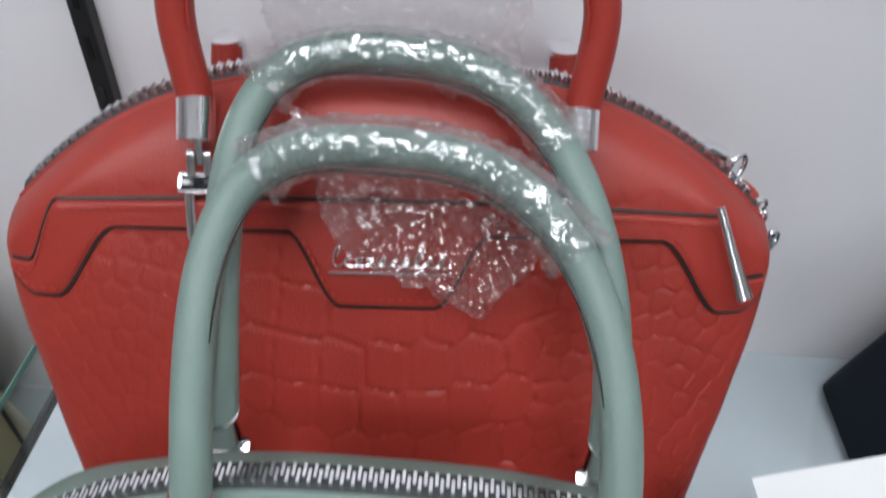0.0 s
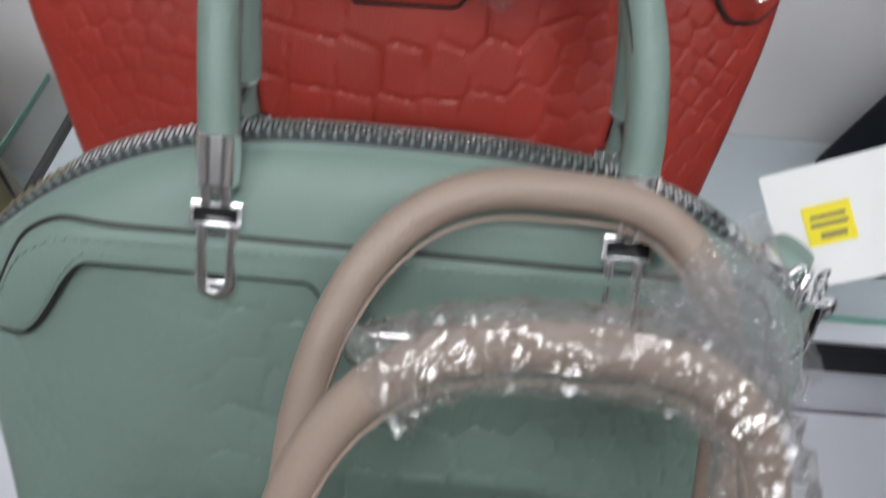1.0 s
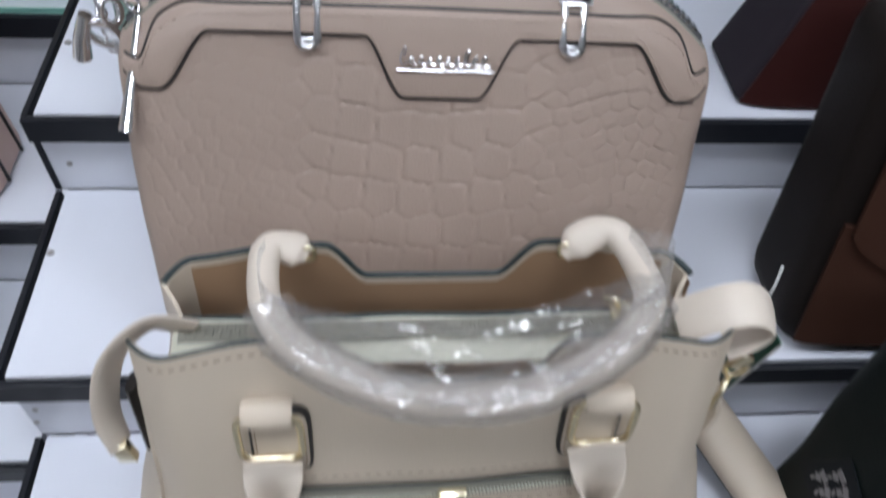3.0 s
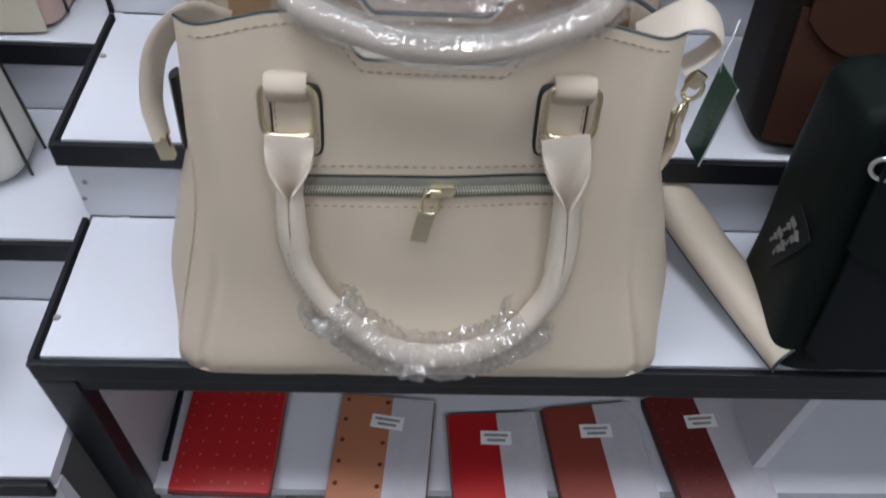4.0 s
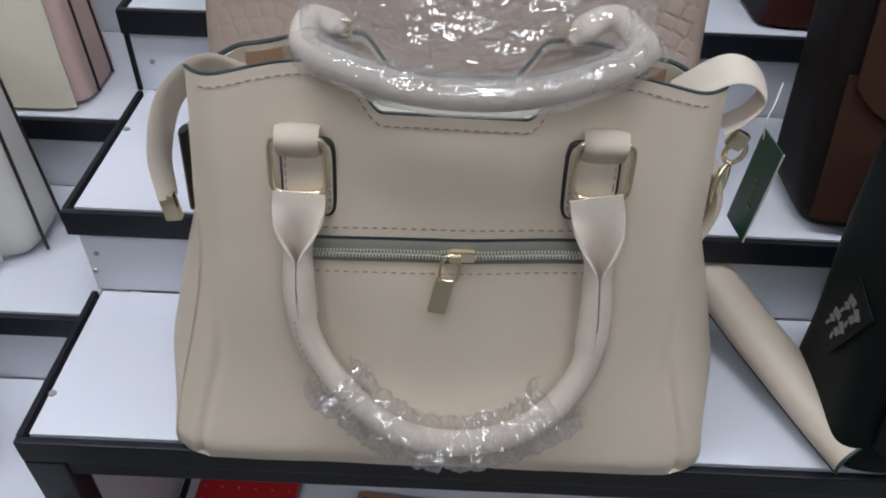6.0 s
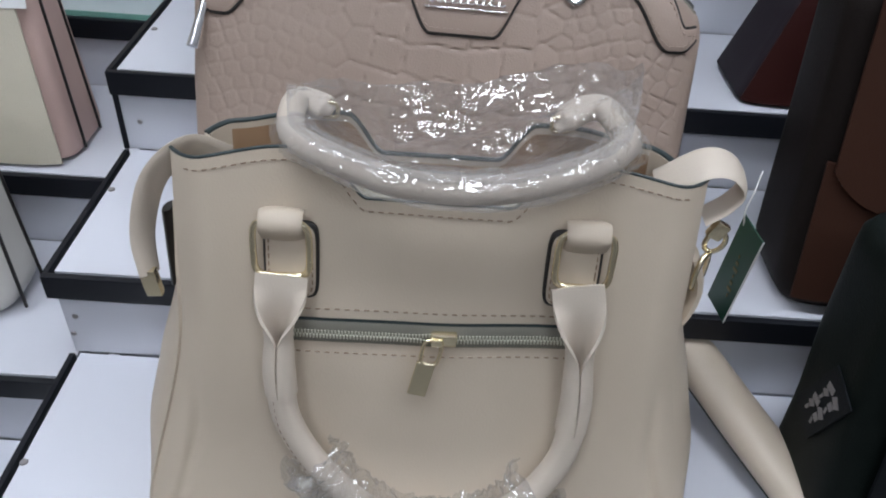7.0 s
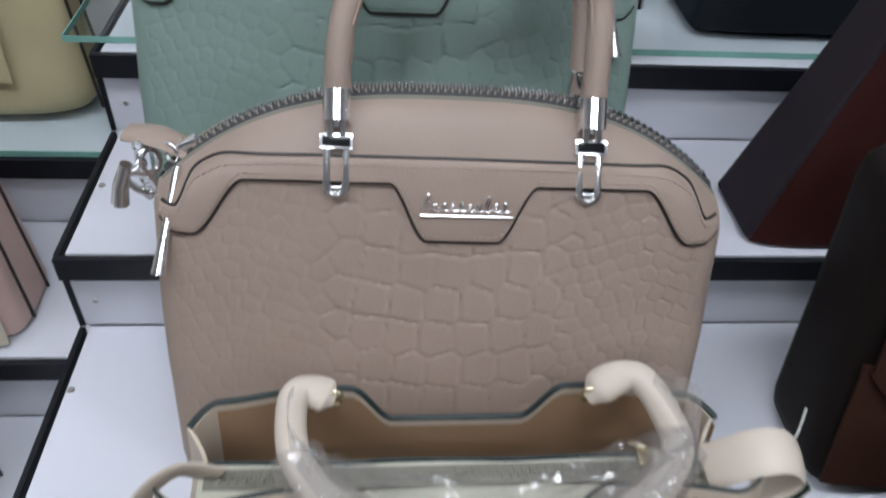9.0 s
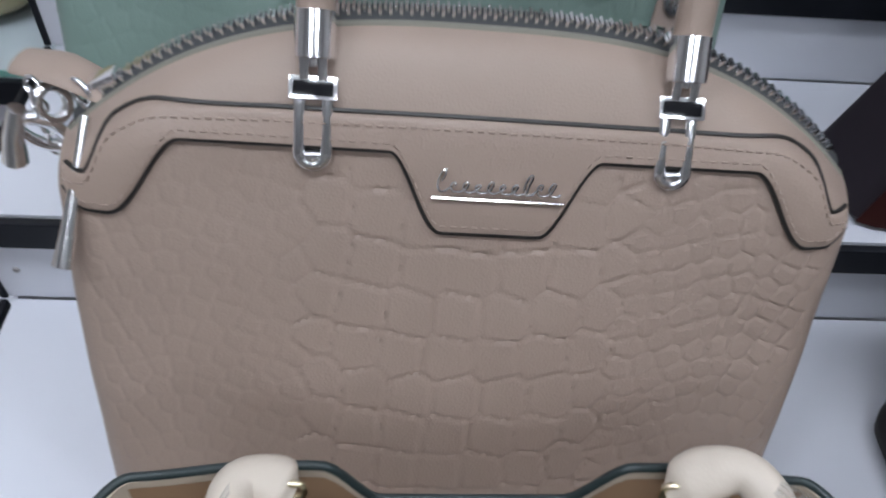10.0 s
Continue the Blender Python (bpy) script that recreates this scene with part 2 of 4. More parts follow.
shell("floor", (6, 6, 0.1), (0, -1.9, -0.05), FLOOR, "grey tiled shop floor", "floor")
shell("ceiling", (6, 6, 0.1), (0, -1.9, 3.05), CEIL, "white shop ceiling board", "ceiling")
shell("wall_back", (6, 0.1, 3), (0, WALL_Y + 0.05, 1.5), WALL, "white painted wall behind the stepped display", "wall")
# three walls out of view, added to close the room and shape the fill
shell("wall_front", (6, 0.1, 3), (0, -4.85, 1.5), FILL_WALL, "unseen wall added to set fill light and reflections", "wall")
shell("wall_left", (0.1, 5.3, 3), (-2.95, -2.15, 1.5), FILL_WALL, "unseen wall added to set fill light and reflections", "wall")
shell("wall_right", (0.1, 5.3, 3), (2.95, -2.15, 1.5), FILL_WALL, "unseen wall added to set fill light and reflections", "wall")
for lx, ly in ((-1.0, -0.35), (0.05, -0.35), (1.35, -0.35), (-0.6, -1.6), (0.7, -1.6)):
    lamp = thing("ceiling_light", pose(lx, ly, 3.0), "white rectangular LED ceiling light, switched on", "light", "ceiling lights")
    part("frame", box((0.66, 0.36, 0.03), (0, 0, -0.015), 0.004), PAPER, lamp, "", False)
    part("diffuser", box((0.6, 0.3, 0.012), (0, 0, -0.034), 0.003), LED, lamp, "glowing white diffuser", False)
    ld = bpy.data.lights.new("led_area", "AREA")
    ld.shape, ld.size, ld.size_y, ld.energy, ld.color = "RECTANGLE", 0.6, 0.3, 5.75 if ly > -1 else 4.5, (0.83, 0.905, 1)
    lo = new("led_area", ld)
    lo.matrix_basis = pose(lx, ly, 2.955)

# ---- stepped display ----
steps = thing("display_steps", pose(0, 0, 0), "white laminate stepped shop display with black edging", "display stand", "", "structure")
W, CX = XR - XL, (XR + XL) / 2
for i, (z, y) in enumerate(zip(T, Y)):
    back = Y[i + 1] if i < 3 else WALL_Y
    part("tread", box((W - 0.008, back - y - 0.003, 0.016), (CX + 0.004, (y + back) / 2 + 0.0015, z - 0.008)), WHITE, steps, "", False)
    part("nosing", box((W, 0.006, 0.023), (CX, y - 0.003, z - 0.0105), 0.0012), BLACK_TRIM, steps, "black plastic edge strip", False)
    part("edge_strip", box((0.005, back - y - 0.001, 0.018), (XL + 0.0015, (y + back) / 2, z - 0.0085), 0.001), BLACK_TRIM, steps, "black plastic edge strip", False)
    if i:
        h = z - T[i - 1]
        part("riser", box((W - 0.004, 0.012, h - 0.018), (CX + 0.002, y + 0.008, T[i - 1] + (h - 0.018) / 2 + 0.0005)), WHITE, steps, "", False)
        if i > 1:
            part("corner_strip", box((0.005, 0.006, h - 0.02), (XL + 0.0015, y + 0.003, T[i - 1] + (h - 0.02) / 2), 0.001), BLACK_TRIM, steps, "black plastic corner strip", False)
for sx, sy, k in ((-0.219, -0.151, 0), (-0.2175, 0.074, 1), (-0.216, 0.234, 2)):
    b = bmesh.new()
    bmesh.ops.create_cone(b, cap_ends=True, segments=12, radius1=0.0032, radius2=0.0026, depth=0.0012, matrix=pose(sx, sy, T[k] + 0.0006))
    part("screw", b, SCREW, steps, "", False)
for sx, sz, k in ((-0.222, 0.022, 1), (-0.216, 0.042, 1), (-0.21, 0.03, 2), (-0.21, 0.03, 3)):
    b = bmesh.new()
    bmesh.ops.create_cone(b, cap_ends=True, segments=10, radius1=0.0026, radius2=0.002, depth=0.0012, matrix=pose(sx, Y[k] + 0.0015, T[k - 1] + sz, 90))
    part("screw", b, SCREW, steps, "", False)

# compartment under the lowest step
FZ = 0.90
part("front_post", box((0.03, 0.02, T[0] - 0.023), (XL + 0.015, Y[0] + 0.004, (T[0] - 0.023) / 2), 0.0015), BLACK_TRIM, steps, "black front frame post", False)
part("front_rail", box((W - 0.03, 0.02, 0.018), (CX + 0.015, Y[0] + 0.006, T[0] - 0.031), 0.0015), BLACK_TRIM, steps, "black front frame rail", False)
part("shelf", box((W - 0.03, 0.36, 0.016), (CX + 0.012, Y[0] + 0.19, FZ - 0.008)), WHITE, steps, "", False)
part("side_panel", box((0.01, 0.36, T[0] - 0.02), (XL + 0.026, Y[0] + 0.195, (T[0] - 0.02) / 2)), WHITE, steps, "", False)
part("divider", box((0.012, 0.34, T[0] - 0.03 - FZ), (0.449, Y[0] + 0.20, (T[0] - 0.03 + FZ) / 2)), WHITE, steps, "", False)
part("divider_strip", box((0.006, 0.3, 0.004), (0.438, Y[0] + 0.19, FZ + 0.002)), BLACK_TRIM, steps, "", False)
part("divider_strip", box((0.006, 0.3, 0.004), (XL + 0.036, Y[0] + 0.19, FZ + 0.002)), BLACK_TRIM, steps, "", False)
part("back_panel", box((W, 0.012, T[0]), (CX, Y[0] + 0.38, T[0] / 2 - 0.02)), WHITE, steps, "", False)

side = thing("display_steps_side", pose(0, 0, 0), "lower white laminate stepped display with black edging beside the main steps", "display stand", "", "structure")
TL, YL = [1.059, 1.150, 1.233, 1.315], [-0.24, -0.055, 0.127, 0.312]
for i, (z, y) in enumerate(zip(TL, YL)):
    back = YL[i + 1] if i < 3 else WALL_Y
    part("tread", box((0.9, back - y - 0.003, 0.016), (XL - 0.455, (y + back) / 2 + 0.0015, z - 0.008)), WHITE, side, "", False)
    part("nosing", box((0.9, 0.006, 0.023), (XL - 0.455, y - 0.003, z - 0.0105), 0.0012), BLACK_TRIM, side, "black plastic edge strip", False)
    if i:
        h = z - TL[i - 1]
        part("riser", box((0.9, 0.012, h - 0.018), (XL - 0.455, y + 0.008, TL[i - 1] + (h - 0.018) / 2)), WHITE, side, "", False)
part("front_panel", box((0.9, 0.012, TL[0] - 0.02), (XL - 0.455, YL[0] + 0.008, TL[0] / 2 - 0.01)), WHITE, side, "", False)

for gx0, gx1, gy, gz in ((-0.258, XR, Y[3] + 0.018, T[3]), (-1.18, XL - 0.006, YL[3] + 0.001, TL[3])):
    gd, gw = WALL_Y - gy - 0.006, gx1 - gx0
    gl = thing("glass_sheet", pose(gx0, gy, gz + 0.0005), "clear glass sheet with green edge lying on the top step", "glass sheet", "glass sheets")
    pane = part("pane", box((gw - 0.003, gd, 0.006), (gw / 2 + 0.001, gd / 2 + 0.0015, 0.003)), GLASS, gl, "", False)
    pane.visible_shadow = False
    part("edge", box((gw, 0.001, 0.006), (gw / 2, 0.0005, 0.003)), GLASS_EDGE, gl, "polished green edge", False)
    part("edge", box((0.001, gd - 0.002, 0.006), (0.0005, gd / 2 + 0.001, 0.003)), GLASS_EDGE, gl, "polished green edge", False)
TOP = T[3] + 0.0066

bar = thing("wall_standard", pose(-0.1625, WALL_Y - 0.006, 1.55), "black slotted steel upright on the white wall", "shelf upright")
b = box((0.0115, 0.010, 1.0), (0, 0, 0.5), 0.001)
part("channel", b, BAR, bar, "", False)
for k in range(30):
    part("slot", box((0.003, 0.0012, 0.014), (0, -0.0052, 0.02 + k * 0.032)), BLACK_ENAMEL, bar, "", False)

# ---- dome handbags ----
A_HALF = 0.182
KW = [1.0, 0.0095, 0.955, 0.12, 0.0]
LEAN, GRIP, GREEN_GRIP = 0.36, 0.0825, 0.0855
SHEAR = Matrix(((1, 0, 0, 0), (0, 1, LEAN, 0), (0, 0, 1, 0), (0, 0, 0, 1)))


def ridge(x):
    return 0.245 + KW[4] - (0.060 + 0.4 * KW[4]) * min(1, abs(x) / A_HALF) ** 2.9


def yoke_low(x):
    a = abs(x - KW[1])
    z = 0.1710 + 0.0350 * smooth(0.022, 0.046, a)
    z -= 0.0345 * smooth(0.124, 0.157, abs(x))
    return z + 0.012 * smooth(0.166, 0.182, abs(x))


def yoke_high(x):
    p, q = 0.2190 - 0.003 * (abs(x) / 0.14) ** 2 - 0.029 * smooth(0.150, 0.167, abs(x)), ridge(x) - 0.003
    return -0.0025 * math.log(math.exp(-p / 0.0025) + math.exp(-q / 0.0025))


def depth(x, z, half=A_HALF):
    """Half the bag's depth at x and height z."""
    d = 0.055 - 0.024 * min(z, 0.23) / 0.23
    c = min(1, max(0, (ridge(x) - z) / (0.038 - 0.024 * smooth(0.075, 0.15, abs(x)))))
    d = 0.0045 + (d - 0.0045) * math.sqrt(max(0, 1 - (1 - c) ** 2))
    d *= 0.9 + 0.1 * smooth(0, 0.014, z)
    return d * max(0, 1 - (abs(x) / half) ** 9) ** (1 / 7)


def width_at(z):
    return (KW[2] + (1 - KW[2]) * smooth(-0.02, KW[3], z)) * KW[0]


NX, NZ = 300, 170


def croc_field():
    """Depth of the crocodile embossing over the front grid: large blocks in the middle, small scales at the sides."""
    rng = np.random.default_rng(5)
    seeds, weight = [], []
    z = 0.004
    row = 0
    while z < 0.23:
        x = 0.0
        off = rng.normal(0, 0.0025)
        while x < 0.075:
            for s in ((1, -1) if x > 0 else (1,)):
                zz = z - 0.010 * (1 - (x / 0.075) ** 2) + rng.normal(0, 0.0007)
                seeds.append((s * x + off + rng.normal(0, 0.0012), zz))
            x += 0.0230
        z += 0.0222
        row += 1
    z = 0.003
    row = 0
    while z < 0.23:
        x = 0.080 + 0.005 * (row % 2)
        while x < 0.19:
            for s in (1, -1):
                seeds.append((s * x + rng.normal(0, 0.0011), z + 0.006 * math.sin(x * 60) + rng.normal(0, 0.0009)))
            x += 0.0126 - 0.02 * (x - 0.08)
        z += 0.0108
        row += 1
    S = np.array(seeds)
    s = np.linspace(-1, 1, NX + 1)
    xs = A_HALF * np.sign(s) * (1 - (1 - np.abs(s)) ** 1.7)
    out = np.zeros((NZ + 1, NX + 1))
    ts = np.linspace(0, 1, NZ + 1)
    R = np.array([ridge(x) for x in xs])
    L = np.array([yoke_low(x) for x in xs])
    for j, t in enumerate(ts):
        zz = R * t
        dx = xs[:, None] - S[None, :, 0]
        dz = (zz[:, None] - S[None, :, 1]) * np.where(np.abs(S[None, :, 0]) < 0.077, 0.95, 1.05)
        d = np.sqrt(dx * dx + dz * dz)
        d.partition(1, axis=1)
        gap = d[:, 1] - d[:, 0]
        big = np.abs(xs) < 0.077
        g = np.clip(gap / np.where(big, 0.0022, 0.0026), 0, 1)
        relief = (np.sqrt(g) - 1) * np.where(big, 0.0019, np.where(xs < 0, 0.0009, 0.0013))
        relief *= np.clip((L + 0.004 - zz) / 0.003, 0, 1) * np.clip((A_HALF * 0.97 - np.abs(xs)) / 0.01, 0, 1)
        out[j] = relief
    return xs, ts, out


CROC = croc_field()


def bag_front(name, mat, parent, seed, sag):
    xs, ts, rel = CROC
    R = [ridge(x) for x in xs]
    vs = []
    for j, t in enumerate(ts):
        for i, x in enumerate(xs):
            z = R[i] * t
            y = -depth(x, z) - rel[j, i]
            mid = 4 * t * (1 - t)
            y += sag * mid * noise.noise(Vector((x * 9 + seed, z * 9, seed))) + 0.0015 * noise.noise(Vector((x * 28, z * 28, seed)))*mid
            vs.append((x * width_at(z), y + LEAN * z, z))
    w = NX + 1
    k = np.arange(NZ * NX)
    a = (k // NX) * w + k % NX
    fs = np.stack([a, a + 1, a + 1 + w, a + w], 1)
    me = bpy.data.meshes.new(name)
    me.from_pydata(vs, [], fs.tolist())
    return part_mesh(name, me, mat, parent, "crocodile-embossed front")


def face(x, z, off=0.0):
    return Vector((x * width_at(z), -depth(x, z) - off, z))


def arch(x0, x1, base, top, back, lean, n=48, sq=2.8, bulge=0.06):
    """A handle's centre line, upright legs and a round top; back: the local y of its legs; lean: the shift of its top."""
    pts = []
    cx, hw = (x0 + x1) / 2, (x1 - x0) / 2
    for i in range(n + 1):
        a = math.pi * (1 - i / n)
        c, s = math.cos(a), math.sin(a)
        x = cx + hw * math.copysign(abs(c) ** (2 / sq), c) * (1 + bulge * s)
        h = abs(s) ** (2 / sq)
        pts.append(Vector((x + 0.0 * h, back + lean[1] * h ** 1.3, base + (top - base) * h)) + Vector((lean[0] * h * h, 0, 0)))
    return pts


def clasp(parent, x, backside=False):
    """Buckle on the yoke, hinge and ferrule under one end of a handle."""
    sgn = -1 if not backside else 1
    z0 = 0.227
    y = sgn * (depth(x, z0) + 0.004)
    tip = part("buckle", buckle_mesh(x, y, sgn), CHROME, parent, "polished chrome buckle")
    b = box((0.0176, 0.0024, 0.0054), (x, y + sgn * 0.0030, z0 + 0.0016), 0.0005, (35 * sgn, 0, 0))
    b.transform(SHEAR)
    part("inlay", b, BLACK_ENAMEL, tip, "black enamel inlay")
    return tip


def buckle_mesh(x, y, sgn):
    b = box((0.0214, 0.0065, 0.0086), (x, y, 0.2268), 0.0008, (35 * sgn, 0, 0))
    pts = []
    for i in range(31):
        a = math.pi * (1 + i / 30)
        pts.append((x + 0.0062 * math.cos(a), -depth(x, 0.207) * (-sgn) if sgn > 0 else -depth(x, 0.207) - 0.003, 0.2035 + 0.0052 * math.sin(a)))
    yb = y
    pts = [(x - 0.0062, yb, 0.2235)] + pts + [(x + 0.0062, yb, 0.2235)]
    b = sweep(pts, 0.0030, 10, b, up=(0, 1, 0))
    b = box((0.007, 0.004, 0.005), (x, pts[15][1], 0.2015), 0.001, bm=b)
    b = box((0.0042, 0.004, 0.012), (x - 0.0040, y, 0.236), 0.001, bm=b)
    b = box((0.0042, 0.004, 0.012), (x + 0.0040, y, 0.236), 0.001, bm=b)
    b = box((0.0036, 0.005, 0.012), (x, y - sgn * 0.002, 0.2415), 0.001, bm=b)
    b.transform(SHEAR)
    return b


def dome_bag(m, mat, label, pull_side, front_lean, back_lean, front_top, back_top, seed, tape, sag=0.004, wide=1.0, grip=GRIP, tab=1.0, bulge=0.06, lift=0.0, off=0.0095, foot=(0.955, 0.12), dome=0.0):
    KW[:] = wide, off, *foot, dome
    bag = thing("handbag", m, label, "handbag", "crocodile-embossed dome handbags")
    bag_front("front_panel", mat, bag, seed, sag)

    def back_fn(s, t):
        q = 2 * s - 1
        x = A_HALF * math.copysign(1 - (1 - abs(q)) ** 1.7, q)
        z = ridge(x) * t
        return SHEAR @ Vector((x * width_at(z), depth(x, z), z))
    b = grid(back_fn, 70, 44)
    bmesh.ops.reverse_faces(b, faces=b.faces[:])
    part("back_panel", b, mat, bag)
    b = grid(lambda s, t: SHEAR @ Vector(((2 * s - 1) * A_HALF * 0.98 * width_at(0), (2 * t - 1) * depth((2 * s - 1) * A_HALF * 0.97, 0), 0.0)), 30, 4)
    part("base", b, mat, bag)

    # yoke laid over the front, with its edge paint and stitching
    def yoke_fn(s, t):
        q = 2 * s - 1
        x = 0.1765 * q
        lo, hi = yoke_low(x), yoke_high(x)
        k = [0, 0.0, 0.06, 0.3, 0.55, 0.8, 0.95, 1.0, 1.0]
        o = [-0.001, 0.0026, 0.0034, 0.0034, 0.0032, 0.0032, 0.0034, 0.0026, -0.001]
        i = round(t * 8)
        z = lo + (hi - lo) * k[i]
        return SHEAR @ face(x, z, o[i])
    part("yoke", grid(yoke_fn, 160, 8), mat, bag, "smooth shaped leather yoke")
    xs = [-0.1755 + 0.351 * i / 150 for i in range(151)]
    low = [SHEAR @ face(x, yoke_low(x) - 0.0006, 0.0012) for x in xs]
    # painted edge, made wide and dark to include the shadow beneath it
    b = sweep(low, 0.0017, 6, up=(0, 1, 0))
    part("edge_paint_or_shade", b, EDGE_DARK, bag, "dark painted leather edge")
    hi = [SHEAR @ face(x, yoke_high(x) + 0.0006, 0.0006) for x in xs]
    part("edge_paint_or_shade", sweep(hi, 0.0012, 6, up=(0, 1, 0)), EDGE_DARK, bag, "dark painted leather edge")
    b = stitches([SHEAR @ face(x, yoke_low(x) + 0.0034, 0.0034) for x in xs])
    b = stitches([SHEAR @ face(x, yoke_high(x) - 0.003, 0.0034) for x in xs], bm=b)
    part("stitching", b, mat, bag, "", False)

    # zipper along the dome
    rx = [(-0.178 + 0.356 * i / 120) for i in range(121)]
    rp = [SHEAR @ Vector((x * wide, 0, ridge(x) + 0.0005)) for x in rx]
    rfr = [SHEAR @ Vector((x * wide, -0.0064, ridge(x) - 0.0015)) for x in rx]
    part("zipper_tape", sweep(rp, lambda f: (0.0062, 0.0016), 8, up=(0, 0, 1)), TAPE_DARK, bag, "woven zipper tape")
    # thin dark tube drawn as the shadow line below the zipper
    part("edge_paint_or_shade", sweep([SHEAR @ Vector((x * wide, -0.0088, ridge(x) - 0.0046)) for x in rx], 0.0009, 6), EDGE_DARK, bag, "dark line for the shadow under the zipper")
    part("zipper_piping", sweep(rfr, 0.0022, 8), tape if tape is TAPE else mat, bag, "rolled zipper edge")
    b = bmesh.new()
    n = 156
    for i in range(n):
        x = -0.172 + 0.344 * i / (n - 1)
        sl = (ridge(x + 0.001) - ridge(x - 0.001)) / 0.002
        mm = Matrix.Translation(SHEAR @ Vector((x * wide, 0, ridge(x) + 0.0032))) @ pose(0, 0, 0, 0, -math.degrees(math.atan(sl)), 0)
        o = 0.0012 if i % 2 else -0.0012
        bmesh.ops.create_cube(b, size=1, matrix=mm @ Matrix.Translation((0, o - 0.0012, 0)) @ Matrix.Diagonal((0.0015, 0.0062, 0.0030, 1)))
    part("zipper_teeth", b, CHROME, bag, "silver metal zipper teeth", False, "stuff")

    # slider, pull, tab, rings at the zipper's end
    s = pull_side
    zx = s * (0.163 - 0.3 * lift)
    p0 = SHEAR @ Vector((zx * wide, 0, ridge(zx) + 0.006))
    b = box((0.016, 0.011, 0.006), p0, 0.002, (0, 28 * s, 0))
    b = ring((p0.x + s * 0.011, p0.y - 0.004, p0.z - 0.006), 0.006, 0.007, 0.0015, (0, 0, 30 * s), bm=b)
    slider = part("zipper_slider", b, CHROME, bag, "chrome zipper slider")
    inn = 0.016 if tab < 1 else 0.0
    top = SHEAR @ Vector((s * (0.176 - inn), -0.020 - 0.7 * inn + 0.3 * lift - 0.8 * dome, 0.203 + 0.8 * lift))
    low_p = SHEAR @ Vector((s * (0.187 - inn + 0.15 * lift), -0.047 + 0.25 * lift - 0.5 * dome, 0.150 + 1.35 * lift))
    pp = [Vector(top).lerp(Vector(low_p), i / 12) for i in range(13)]
    part("zipper_pull", sweep(pp, lambda f: (0.0024 + 0.0026 * f ** 2, 0.0022 + 0.0016 * f ** 2), 12), CHROME, slider, "long fluted chrome zipper pull")
    t0, t1 = SHEAR @ Vector((s * 0.172, 0.003, 0.200)), SHEAR @ Vector((s * (0.172 + 0.043 * tab), 0.012, 0.206))
    part("side_tab", sweep(curve([t0, t0.lerp(t1, 0.5) + Vector((0, 0, 0.004)), t1], 14), lambda f: (0.012 - 0.004 * abs(f - 0.5), 0.0035), 12, up=(0, 0, 1)), mat, bag, "leather end tab")
    for q in (-1, 1):
        dx = q * 0.193
        b = ring((dx, LEAN * 0.166, 0.166), 0.0065, 0.0095, 0.0017, (0, 0, 70), 2.4)
        part("d_ring", b, CHROME, bag, "chrome side ring")
        st = [SHEAR @ Vector((q * 0.186, 0.002, z)) for z in (0.182, 0.17, 0.155, 0.135)]
        part("side_strap", sweep(curve(st, 10), lambda f: (0.004, 0.011), 8, up=(0, 1, 0)), EDGE_DARK, bag, "dark side strap")
    c0 = SHEAR @ Vector((s * (0.184 + 0.016 * tab), 0.004, 0.192))
    b = ring((c0.x, c0.y, c0.z), 0.0075, 0.0105, 0.0026, (0, 20 * s, 60))
    b = ring((c0.x + s * 0.007, c0.y - 0.006, c0.z - 0.013), 0.0065, 0.013, 0.0034, (10, 35 * s, 20), bm=b)
    b = sweep([(c0.x + s * 0.012 * tab, c0.y - 0.01, c0.z + 0.004), (c0.x + s * 0.018 * tab, c0.y - 0.012, c0.z - 0.012), (c0.x + s * 0.021 * tab, c0.y - 0.013, c0.z - 0.026)], lambda f: (0.0046 + 0.0025 * f, 0.0042 + 0.002 * f), 10, b)
    part("lobster_clasp", b, CHROME, bag, "chrome lobster clasp for a shoulder strap")
    b = None
    for i in range(7):
        b = ring((c0.x + s * (0.004 + 0.002 * (i % 2)), c0.y - 0.004, c0.z + 0.014 - i * 0.0065), 0.0028, 0.0042, 0.0009, (0, 0, 90 * (i % 2) + 20), bm=b, n=16, seg=6)
    part("chain", b, CHROME, bag, "small chrome chain", True)

    # handles with ferrules
    for side_y, lean, top_z in ((-1, front_lean, front_top), (1, back_lean, back_top)):
        yb = side_y * (0.020 + 0.6 * dome)
        pts = arch(-grip + KW[1], grip + KW[1], 0.250 + 0.5 * dome, top_z, yb, lean, bulge=bulge)
        pts = [SHEAR @ p for p in pts]
        h = part("handle", sweep(pts, 0.0085, 18, up=(0, 1, 0)), mat, bag, "padded round leather handle")
        seam = [p + Vector((0, 0.0 , 0)) for p in pts]
        cen = sum(seam, Vector()) / len(seam)
        inner = [p + ((cen - p).normalized() * 0.0074 + Vector((0, -0.0062, 0))) for p in seam[4:-4]]
        part("handle_seam", sweep(inner, 0.0008, 6, up=(0, 1, 0)), EDGE_DARK if mat is GREEN else mat, h)
        for q in (-1, 1):
            x = q * grip + KW[1]
            tip = clasp(bag, q * grip + KW[1], side_y > 0)
            base_p = SHEAR @ Vector((x, yb + side_y * 0.006, 0.2375 + 0.5 * dome))
            head = SHEAR @ Vector((x, yb, 0.2540 + 0.5 * dome))
